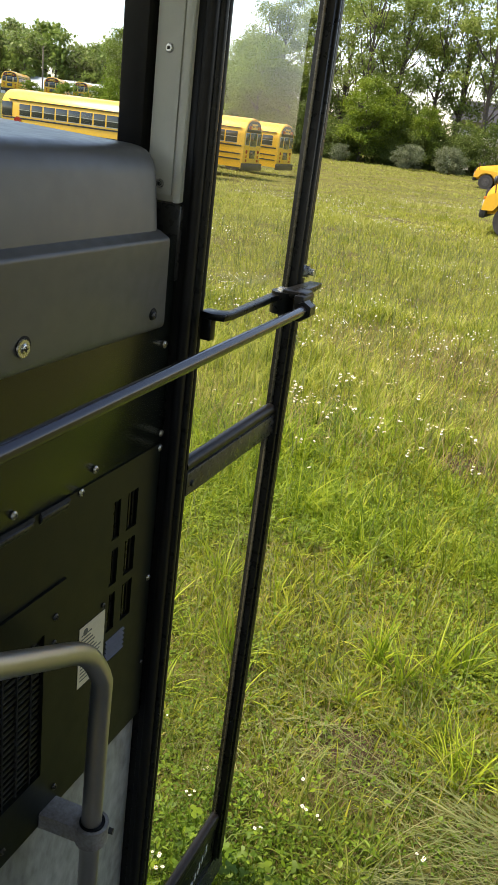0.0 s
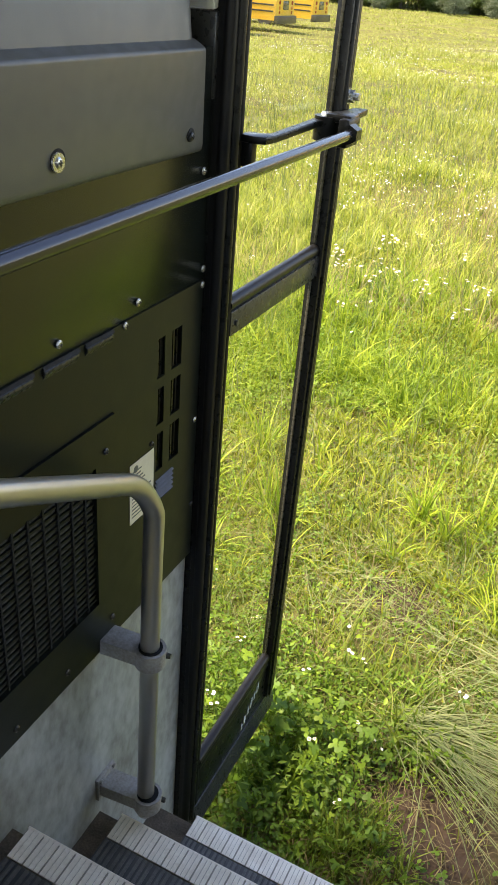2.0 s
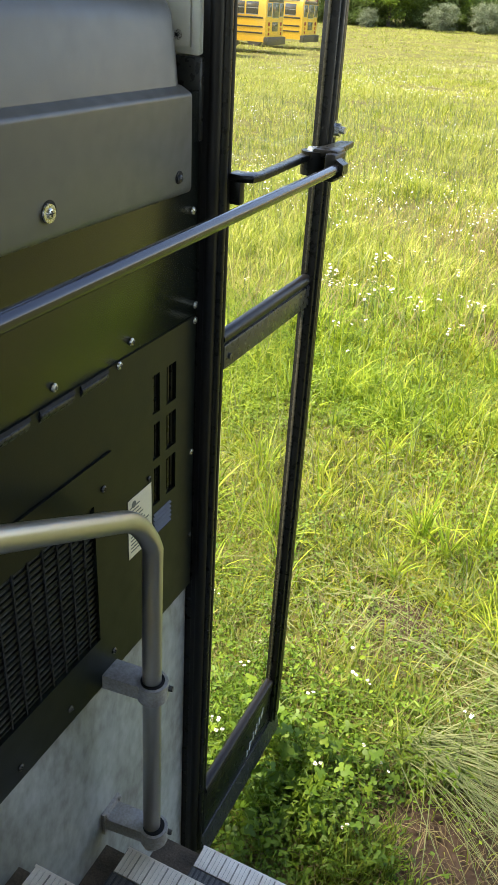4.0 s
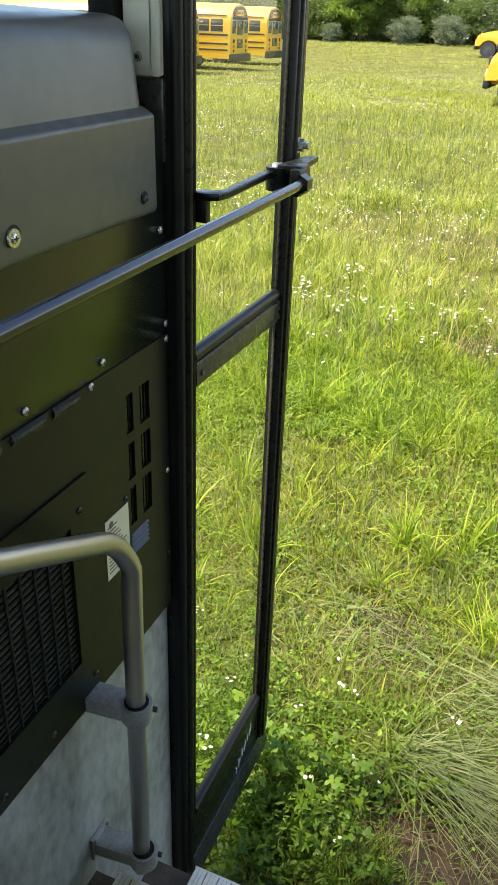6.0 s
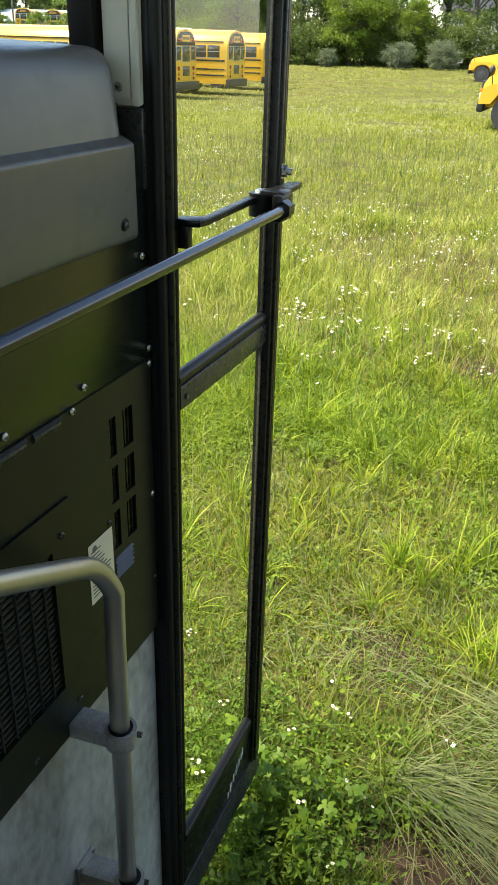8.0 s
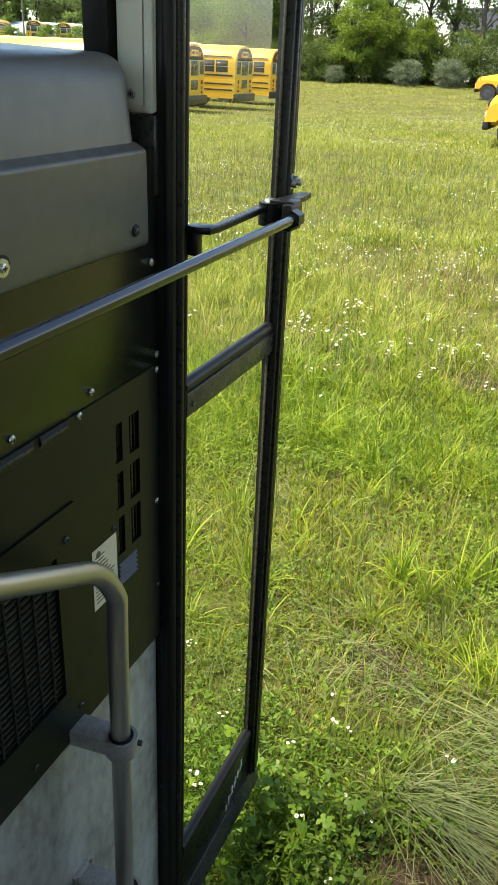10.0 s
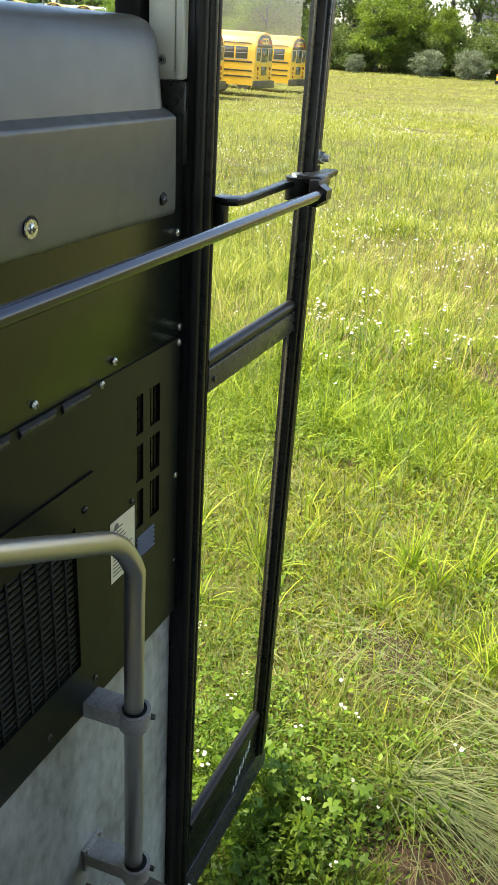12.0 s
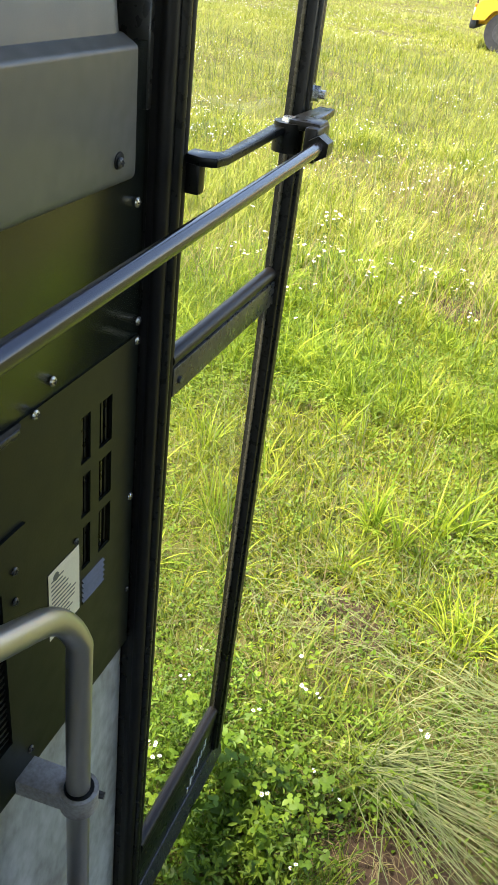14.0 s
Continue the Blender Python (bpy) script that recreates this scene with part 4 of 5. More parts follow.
parts_v, parts_f, o = [], [], 0
for args in ((0.46, 0.72, 75, (0.035, 0.04), -0.45, 0.7, 0.34), (0.46, 0.76, 70, (0.04, 0.04), 0.05, 0.66, 0.42), (0.45, 0.74, 50, (0.03, 0.03), 0.7, 0.42, 0.5), (0.44, 0.72, 36, (0.04, 0.04), 2.6, 0.2, 1.0),
             (0.85, 1.16, 120, (0.22, 0.07), 3.0, 0.5, 0.4), (0.62, 1.04, 60, (0.12, 0.06), 0.25, 0.45, 0.6), (0.7, 0.66, 30, (0.12, 0.1), 0.3, 0.35, 1.2),
             (1.25, 1.05, 90, (0.2, 0.14), 3.3, 0.5, 0.6), (0.3, 1.25, 110, (0.28, 0.1), 2.9, 0.3, 0.8), (0.05, 1.5, 120, (0.3, 0.16), 2.6, 0.24, 1.0), (0.6, 1.7, 120, (0.4, 0.2), 0.3, 0.24, 1.0),
             (-0.1, 2.2, 110, (0.4, 0.3), 2.0, 0.22, 1.5), (-0.12, 1.1, 60, (0.12, 0.2), 1.2, 0.3, 0.6), (0.4, 2.5, 150, (0.5, 0.3), 1.0, 0.22, 2.0)):
    v, f = swathe(*args)
    parts_v.append(v)
    parts_f.append(f + o)
    o += len(v)
quads_mesh("cut_grass", np.concatenate(parts_v), np.concatenate(parts_f), M_STRAW, "pale cut grass stalks lying flat", "cut grass")
# short clippings strewn over the mown strip
x, y, r = wedge(rng, 9000, 2.2, 5.4, -31, 12, 1.5)
x, y, r = keep((y > 1.0) & (patch(x, y, 3.1, 7) > rng.uniform(0.3, 0.85, len(x))), x, y, r)
v, f = stalks(rng, x, y, lie(x, y) + rng.uniform(0.01, 0.05, len(x)), rng.uniform(0.04, 0.16, len(x)), rng.uniform(0.0015, 0.004, len(x)), rng.uniform(0, 6.28, len(x)), rng.normal(0.08, 0.12, len(x)), rng.uniform(-0.02, 0.12, len(x)))
quads_mesh("clippings", v, f, M_STRAW, "short pale clippings on the mown grass", "cut grass")
# straw coloured tall stems standing in the meadow
x, y, r = wedge(rng, 5200, 2.6, 20.0, -31, 12, 1.5)
v, f = blades(rng, x, y, lie(x, y), rng.uniform(0.25, 0.6, len(x)), rng.uniform(0.002, 0.004, len(x)) * (0.7 + r / 9), rng.uniform(0.1, 0.7, len(x)), 4)
quads_mesh("dry_stems", v, f, M_STRAW, "thin dry grass stems standing in the meadow", "grass stems")


def leaves(rng, centre, n, spread, size, tilt=0.6, squash=1.0):
    """Loose pointed leaves (two quads each, folded at the midrib) round centres."""
    m = len(centre)
    k = np.repeat(np.arange(m), n)
    c = centre[k] + rng.normal(0, 1, (m * n, 3)) * spread
    q = m * n
    a, t, s = rng.uniform(0, 2 * np.pi, q), rng.normal(0, tilt, q), size * rng.uniform(0.6, 1.35, q)
    u = np.stack([np.cos(a) * np.cos(t), np.sin(a) * np.cos(t), np.sin(t)], 1)
    w = np.cross(u, np.array([0.0, 0.0, 1.0]) + rng.normal(0, tilt * 0.6, (q, 3)))
    w /= np.linalg.norm(w, axis=1)[:, None] + 1e-9
    nn = np.cross(w, u)
    s = s[:, None]
    e = w * squash
    p = [c - u * s * 0.5, c - u * s * 0.2 + e * s * 0.27 + nn * s * 0.06, c + u * s * 0.2 + e * s * 0.22 + nn * s * 0.05, c + u * s * 0.5 - nn * s * 0.06,
         c + u * s * 0.2 - e * s * 0.22 + nn * s * 0.05, c - u * s * 0.2 - e * s * 0.27 + nn * s * 0.06]
    v = np.stack(p, 1).reshape(-1, 3)
    o = np.arange(q)[:, None] * 6
    f = np.concatenate([o + [[0, 1, 2, 3]], o + [[0, 3, 4, 5]]], 1).reshape(-1, 4)
    return v, f


# broad-leaved weeds below and beyond the door, in three sizes of leaf
def weed_bed(name, label, n_near, n_far, per, spread, size, rise, seed, material=M_WEED, slim=1.05, tilt=0.5):
    rng = np.random.default_rng(seed)
    nx, ny = rng.normal(0.08, 0.27, n_near), rng.normal(0.45, 0.24, n_near)
    fx, fy, _ = wedge(rng, n_far, 1.9, 7.5, -31, 10, 1.5)
    ok = patch(fx, fy, 1.9, seed) > rng.uniform(0.25, 0.75, n_far)
    x, y = np.concatenate([nx, fx[ok]]), np.concatenate([ny, fy[ok]])
    x, y = keep((y > 0.13) & (clear(x, y) < rng.uniform(0.2, 1.1, len(x))) & (x < 2.2), x, y)
    z = lie(x, y) + rise * rng.uniform(0.05, 1.0, len(x)) ** 1.3
    v, f = leaves(rng, np.stack([x, y, z], 1), per, np.array([spread, spread, spread * 0.5]), size, tilt, slim)
    quads_mesh(name, v, f, material, label, "weeds")


weed_bed("weeds", "leafy green weeds growing below the door", 55, 500, 8, 0.04, 0.021, 0.14, 31)
weed_bed("clover", "small clover leaves close to the soil", 260, 4500, 12, 0.034, 0.016, 0.07, 32)
weed_bed("seedlings", "fine green seedlings between the grass", 200, 3500, 13, 0.032, 0.0125, 0.085, 33)
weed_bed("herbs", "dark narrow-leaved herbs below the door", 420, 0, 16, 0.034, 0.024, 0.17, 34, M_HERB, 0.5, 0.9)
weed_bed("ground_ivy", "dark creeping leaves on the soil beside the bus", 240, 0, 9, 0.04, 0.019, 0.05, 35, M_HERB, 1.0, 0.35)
# lush clover over the mown strip
fx, fy, _ = wedge(rng, 3600, 2.9, 4.9, -31, 12, 1.5)
fx, fy = keep((patch(fx, fy, 2.6, 3) > rng.uniform(0.3, 0.7, len(fx))) & (clear(fx, fy) < 0.4), fx, fy)
v, f = leaves(rng, np.stack([fx, fy, lie(fx, fy) + rng.uniform(0.02, 0.10, len(fx))], 1), 14, np.array([0.035, 0.035, 0.015]), 0.019, 0.55, 0.9)
quads_mesh("lush_clover", v, f, M_CLOVER, "lush bright green clover in the mown strip", "clover")
# soft leafy stems between the lush grass
n = 900
x, y = rng.uniform(-2.2, 1.0, n), rng.normal(3.4, 0.5, n)
x, y = keep((x > -0.62 * (y + 1.1) + 0.4) & (clear(x, y) < 0.4), x, y)
v, f = leaves(rng, np.stack([x, y, lie(x, y) + rng.uniform(0.03, 0.16, len(x))], 1), 14, np.array([0.035, 0.035, 0.05]), 0.034, 0.9, 0.35)
quads_mesh("leafy_stems", v, f, M_CLOVER, "soft leafy green stems in the grass", "weeds")


def lobed(rng, x, y, z, size, tilt=0.4):
    """Three-lobed leaves, each a fan of quads round its stalk's end."""
    n = len(x)
    ang = np.linspace(-2.5, 2.5, 13)
    rad = np.array([0.35, 0.62, 0.74, 0.62, 0.40, 0.82, 1.0, 0.82, 0.40, 0.62, 0.74, 0.62, 0.35])
    rad = rad[None] * rng.uniform(0.85, 1.15, (n, 13)) * size[:, None]
    head, lean = rng.uniform(0, 2 * np.pi, n), rng.normal(0, tilt, (n, 2))
    a = head[:, None] + ang[None]
    px, py = np.cos(a) * rad, np.sin(a) * rad
    pz = px * lean[:, :1] + py * lean[:, 1:] - 0.25 * rad ** 2 / size[:, None]
    ring = np.stack([x[:, None] + px, y[:, None] + py, z[:, None] + pz], 2)
    v = np.concatenate([np.stack([x, y, z], 1)[:, None], ring], 1).reshape(-1, 3)
    o = (np.arange(n) * 14)[:, None]
    f = np.concatenate([o + np.array([[0, j, j + 1, j + 2]]) for j in range(1, 12, 2)], 1).reshape(-1, 4)
    return v, f


n = 85                                               # bright lobed leaves by the door, and darker ones lower down
x, y = rng.normal(0.11, 0.12, n), rng.normal(0.48, 0.09, n)
v, f = lobed(rng, x, y, lie(x, y) + rng.uniform(0.11, 0.21, n), rng.uniform(0.014, 0.032, n))
quads_mesh("lobed_weeds", v, f, M_WEED, "bright lobed leaves beside the door", "weeds")
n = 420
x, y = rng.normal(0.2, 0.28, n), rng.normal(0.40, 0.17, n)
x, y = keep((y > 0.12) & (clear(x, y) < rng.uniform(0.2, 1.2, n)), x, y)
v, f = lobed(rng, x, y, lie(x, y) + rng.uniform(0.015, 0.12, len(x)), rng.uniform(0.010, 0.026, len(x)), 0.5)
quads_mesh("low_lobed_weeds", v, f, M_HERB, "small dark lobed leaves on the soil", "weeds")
n = 26                                                # smooth oval leaves low among them
x, y = rng.normal(0.12, 0.09, n), rng.normal(0.33, 0.08, n)
v, f = leaves(rng, np.stack([x, y, lie(x, y) + rng.uniform(0.04, 0.1, n)], 1), 1, np.array([0.0, 0.0, 0.0]), 0.05, 0.3, 1.3)
quads_mesh("oval_weeds", v, f, M_WEED, "smooth oval leaves low beside the step", "weeds")
# short grass in front of the step, in the shade-darkened tones
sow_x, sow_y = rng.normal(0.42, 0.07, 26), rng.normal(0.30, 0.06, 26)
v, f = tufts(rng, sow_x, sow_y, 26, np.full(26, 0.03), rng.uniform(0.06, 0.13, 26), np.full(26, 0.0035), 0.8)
quads_mesh("step_grass", v, f, M_LOW, "short grass tufts in front of the step, toned dark for shade", "grass")


# ================================================================ flowers
def bloom(parent, c, tilt, size, rng):
    """One white head: a ring of petals, and the yellow disc on it."""
    bp, bc, m = bmesh.new(), bmesh.new(), Matrix.Translation(c) @ tilt
    n = 11
    mid = bp.verts.new(m @ Vector((0, 0, 0)))
    for k in range(n):
        a = 2 * math.pi * (k + rng.uniform(-0.2, 0.2)) / n
        u, w = Vector((math.cos(a), math.sin(a), rng.uniform(-0.05, 0.22))), Vector((-math.sin(a), math.cos(a), 0))
        vs = [bp.verts.new(m @ (u * size * s + w * size * t)) for s, t in ((0.95, -0.2), (1.05, 0.0), (0.95, 0.2))]
        bp.faces.new([mid, *vs])
    bmesh.ops.create_uvsphere(bc, u_segments=8, v_segments=5, radius=size * 0.42, matrix=m @ Matrix.Diagonal((1, 1, 0.55, 1)))
    head = part("flower_head", bp, M_PETAL, parent, smooth=False)
    part("disc", bc, M_PISTIL, head, "yellow flower disc")


def daisy(seed, stem, heads):
    """A fleabane: one stem that forks into a few white heads."""
    rng = random.Random(seed)
    ob = thing("daisy", "small white daisy with a yellow centre on a thin stem", "flower", group="white daisies in the meadow")
    bs = bmesh.new()
    lean = Vector((rng.uniform(-0.12, 0.12), rng.uniform(-0.12, 0.12), 1)) * stem
    fork = lean * 0.72
    sweep(bs, [(0, 0, -0.01), tuple(fork * 0.5 + Vector((0.006, 0.004, 0))), tuple(fork)], 0.0014, 5)
    for k in range(heads):
        tip = lean + Vector((rng.uniform(-0.032, 0.032), rng.uniform(-0.032, 0.032), rng.uniform(-0.03, 0.012)))
        sweep(bs, [tuple(fork), tuple((fork + tip) / 2 + Vector((0, 0, -0.006))), tuple(tip)], 0.001, 5)
        tilt = Euler((rng.uniform(-0.4, 0.4), rng.uniform(-0.4, 0.4), rng.uniform(0, 6))).to_matrix().to_4x4()
        bloom(ob, tip, tilt, rng.uniform(0.007, 0.0108), rng)
    for k in range(5):
        z = rng.uniform(0.1, 0.6)
        a = rng.uniform(0, 6.28)
        p, u = fork * z, Vector((math.cos(a), math.sin(a), 0.5)) * 0.03
        w = Vector((-u.y, u.x, 0)) * 0.16
        bs.faces.new([bs.verts.new(q) for q in (p, p + u * 0.5 + w, p + u, p + u * 0.5 - w)])
    part("stem", bs, M_STEM, ob)
    return ob


kinds = [daisy(1, 0.26, 3), daisy(2, 0.22, 2), daisy(3, 0.3, 4), daisy(4, 0.24, 1), daisy(5, 0.34, 5)]
# stand-out heads whose places are known, as (x, y, height of the head)
FLOWERS = [(0.15, 1.0, 3), (0.17, 0.84, 1), (0.23, 0.86, 1), (0.07, 0.70, 1), (0.27, 0.61, 3), (0.33, 0.58, 3), (0.36, 0.56, 3), (0.20, 0.46, 1), (0.54, 0.84, 0), (-0.41, 1.0, 0),
           (-0.43, 0.98, 1), (-0.15, 0.72, 0), (-0.16, 0.46, 0), (-0.12, 0.42, 1), (0.33, 0.31, 1), (-0.41, 3.87, 4), (-0.24, 3.84, 2), (0.23, 3.82, 4)]
HEADS = [(-1.13, 7.88), (-1.51, 7.07), (-0.97, 6.09), (-1.93, 6.15), (-1.24, 4.61), (-1.04, 4.47), (-0.83, 4.43), (-0.41, 4.61), (-0.22, 5.46), (0.07, 4.33), (-0.70, 3.68), (-1.2, 4.07), (-0.86, 5.1), (-0.78, 5.53), (-0.18, 4.64)]
rnd = random.Random(9)
spots = list(FLOWERS)
for fx, fy in HEADS:                                   # loose companies of flowers
    spots += [(rnd.gauss(fx, 0.12), rnd.gauss(fy, 0.2), rnd.randrange(5)) for _ in range(5)]
for _ in range(70):
    r, a = 5.2 + 5.5 * rnd.random() ** 0.8, radians(rnd.uniform(-27, 2))
    fx, fy = 0.6 + r * math.sin(a), -1.1 + r * math.cos(a)
    if patch(np.array([fx]), np.array([fy]), 1.3, 4)[0] > 0.45:
        spots.append((fx, fy, rnd.randrange(5)))
last = {k: j for j, (_, _, k) in enumerate(spots)}
for j, (fx, fy, k) in enumerate(spots):
    m = pose(fx, fy, float(lie(fx, fy)), 0, 0, rnd.uniform(0, 360)) @ Matrix.Scale(rnd.uniform(0.85, 1.15) * (0.62 if fy < 1.5 else 1.05), 4)
    if j != last[k]:
        copy_thing(kinds[k], m)
    else:
        kinds[k].matrix_basis = m
x, y, r = wedge(rng, 7500, 7.5, 40.0, -30, 8, 1.2)
ok = patch(x, y, 0.8, 4) * 0.65 + patch(x, y, 0.3, 9) * 0.5 > rng.uniform(0.59, 1.0, len(x))
x, y, r = keep(ok, x, y, r)
cen = np.stack([x, y, lie(x, y) + rng.uniform(0.26, 0.42, len(x))], 1)
v, f = leaves(rng, cen, 3, np.array([0.06, 0.06, 0.03]), 0.019, 0.6, 1.4)
quads_mesh("far_daisies", v, f, M_PETAL, "scattered white daisies in the far meadow", "flowers")


# ================================================================ trees
def tree(name, label, seed, height, spread, leaf, material, clumps=75, per=115, low=0.22, trunk=0.2):
    rng = np.random.default_rng(seed)
    ob = thing(name, label, "tree" if height > 3.5 else "bush")
    bm = bmesh.new()
    spine, p = [], Vector((0, 0, -0.3))
    for k in range(7):
        spine.append(tuple(p))
        p = p + Vector((rng.normal(0, 0.035 * height / 6), rng.normal(0, 0.035 * height / 6), height * 0.8 / 6))
    for k in range(6):
        rod_between(bm, spine[k], spine[k + 1], trunk * (1 - k / 6.5), trunk * (1 - (k + 1) / 6.5), 8, False)
    cens = []
    while len(cens) < clumps:
        z = low + (1 - low) * rng.uniform() ** 0.85
        wide = spread * (0.35 + 0.65 * math.sin(math.pi * min(1, (z - low) / (1 - low) * 0.82 + 0.13)))
        a, q = rng.uniform(0, 2 * math.pi), rng.uniform() ** 0.5
        c = np.array([math.cos(a) * wide * q, math.sin(a) * wide * q, z * height]) + rng.normal(0, 0.05 * spread, 3)
        if noise.noise(Vector(c) * (1.6 / spread) + Vector((seed, 0, 0))) > -0.22:
            cens.append(c)
    for k in range(0, clumps, 3):
        c = Vector(cens[k])
        z = max(0.12, min(0.75, c.z / height - 0.18))
        s = Vector(spine[min(6, int(z / 0.8 * 6))])
        mid = s.lerp(c, 0.5) + Vector((0, 0, -0.03 * height))
        rod_between(bm, s, mid, trunk * 0.26, trunk * 0.14, 6, False)
        rod_between(bm, mid, c, trunk * 0.14, trunk * 0.05, 6, False)
    part("trunk", bm, M_BARK, ob)
    cens = np.array(cens)
    size = spread * 0.15 * rng.uniform(0.65, 1.3, len(cens))
    k = np.repeat(np.arange(len(cens)), per)
    pts = cens[k] + rng.normal(0, 1, (len(k), 3)) * size[k][:, None] * np.array([1, 1, 0.62])
    v, f = leaves(rng, pts, 1, np.array([0.0, 0.0, 0.0]), leaf, 0.75, 1.2)
    quads_mesh("crown", v, f, material, "", "", parent=ob)
    return ob


def plant(first, rows):
    """Stands copies of a tree at (azimuth from the door, distance, size, turn); the tree itself takes the last place."""
    for k, (az, d, s, rot) in enumerate(rows):
        x, y = 0.6 + d * math.sin(radians(az)), -1.1 + d * math.cos(radians(az))
        m = pose(x, y, float(lie(x, y)), 0, 0, rot) @ Matrix.Diagonal((s, s, s * (0.94 + 0.12 * ((k * 7) % 5) / 4), 1))
        if k < len(rows) - 1:
            copy_thing(first, m)
        else:
            first.matrix_basis = m


tall_a = tree("poplar_tree", "tall leafy tree at the edge of the meadow", 21, 17, 3.4, 0.24, M_LEAF_A, 66, 110, 0.16, 0.34)
tall_b = tree("ash_tree", "tall dark green tree with an open crown", 22, 18, 3.8, 0.25, M_LEAF_A, 58, 110, 0.24, 0.4)
round_c = tree("maple_tree", "bright green young tree at the meadow's edge", 23, 8.5, 2.7, 0.19, M_LEAF_B, 80, 170, 0.10, 0.16)
bush_d = tree("bush", "grey-green bush at the foot of the trees", 24, 2.3, 1.5, 0.10, M_LEAF_C, 52, 150, 0.0, 0.07)
bush_e = tree("thicket", "green undergrowth below the trees, toned dark for their shade", 25, 3.4, 2.6, 0.15, M_LEAF_D, 60, 130, 0.0, 0.1)
plant(tall_a, [(-19.6, 92, 1.0, 10), (-22.2, 96, 0.95, 80), (-16.8, 90, 1.05, 140), (-12.4, 93, 1.05, 200), (-9.2, 90, 1.1, 260), (-6.0, 94, 1.0, 320), (-24.4, 104, 0.72, 45), (-27.6, 116, 0.62, 99),
               (-24.6, 99, 0.66, 160), (-23.4, 95, 0.82, 215), (-25.8, 103, 0.55, 330), (-14.6, 104, 1.1, 22), (-1.5, 96, 1.1, 77), (3.5, 98, 1.0, 130), (9.0, 100, 1.05, 10)])
plant(tall_b, [(-18.0, 99, 1.05, 0), (-14.8, 92, 1.0, 60), (-10.8, 96, 1.12, 120), (-7.4, 98, 1.05, 190), (-20.9, 103, 0.9, 240), (-23.4, 108, 0.72, 300), (-26.2, 110, 0.58, 20), (-4.0, 95, 1.1, 210),
               (1.0, 100, 1.0, 50), (6.2, 97, 1.1, 170), (12.5, 98, 1.1, 100), (16.5, 97, 1.0, 290)])
plant(round_c, [(-16.6, 84, 0.95, 0), (-15.0, 86, 0.8, 90), (-12.4, 85, 0.62, 180), (-21.6, 92, 1.0, 200), (-24.6, 94, 1.05, 30), (-27.0, 98, 1.0, 77), (-29.6, 104, 1.15, 60),
                (-32.2, 106, 1.1, 160), (-23.6, 92, 1.25, 250), (-25.4, 97, 1.2, 310), (-23.0, 96, 0.9, 140)])
plant(bush_d, [(-13.3, 79, 0.95, 0), (-10.6, 80, 1.0, 100), (-17.9, 81, 0.6, 30)])
plant(bush_e, [(-19.4, 85, 1.0, 0), (-18.0, 84, 0.9, 60), (-15.6, 85, 0.9, 120), (-13.5, 85, 1.0, 180), (-11.8, 86, 1.0, 240), (-10.2, 85, 1.0, 300), (-21.0, 87, 1.0, 20), (-22.8, 89, 1.0, 80),
               (-8.6, 86, 1.1, 140), (-6.4, 88, 1.1, 10), (-25.6, 92, 1.0, 33), (-19.0, 106, 2.0, 15), (-13.8, 107, 2.0, 135), (-22.0, 109, 1.6, 300), (-5.4, 107, 2.0, 45), (-14.0, 87, 1.3, 95), (-10.9, 88, 1.25, 275), (-20.2, 88, 1.2, 145), (-3.0, 90, 1.2, 70), (1.5, 92, 1.2, 200), (7.0, 92, 1.2, 20), (12.0, 94, 1.2, 90), (-16.8, 86, 1.1, 260)])
wood_f = tree("woodland_tree", "distant dark green woodland tree", 26, 13, 4.6, 0.75, M_LEAF_A, 50, 50, 0.05, 0.3)
plant(wood_f, [(-48 + 0.62 * k, 195 + 14 * math.sin(k * 2.4), 0.98 + 0.15 * math.sin(k * 1.9) - 0.2 * (19 < k < 23), 47 * k) for k in range(38)])
plant(tree("sapling", "light green scrub beside the parked buses", 27, 3.2, 2.4, 0.22, M_LEAF_B, 40, 110, 0.0, 0.07),
      [(-36.05, 120, 0.75, 0), (-34.0, 118, 0.8, 70), (-33.0, 116, 1.1, 150), (-38.35, 122, 0.6, 200), (-32.0, 118, 1.5, 30)])


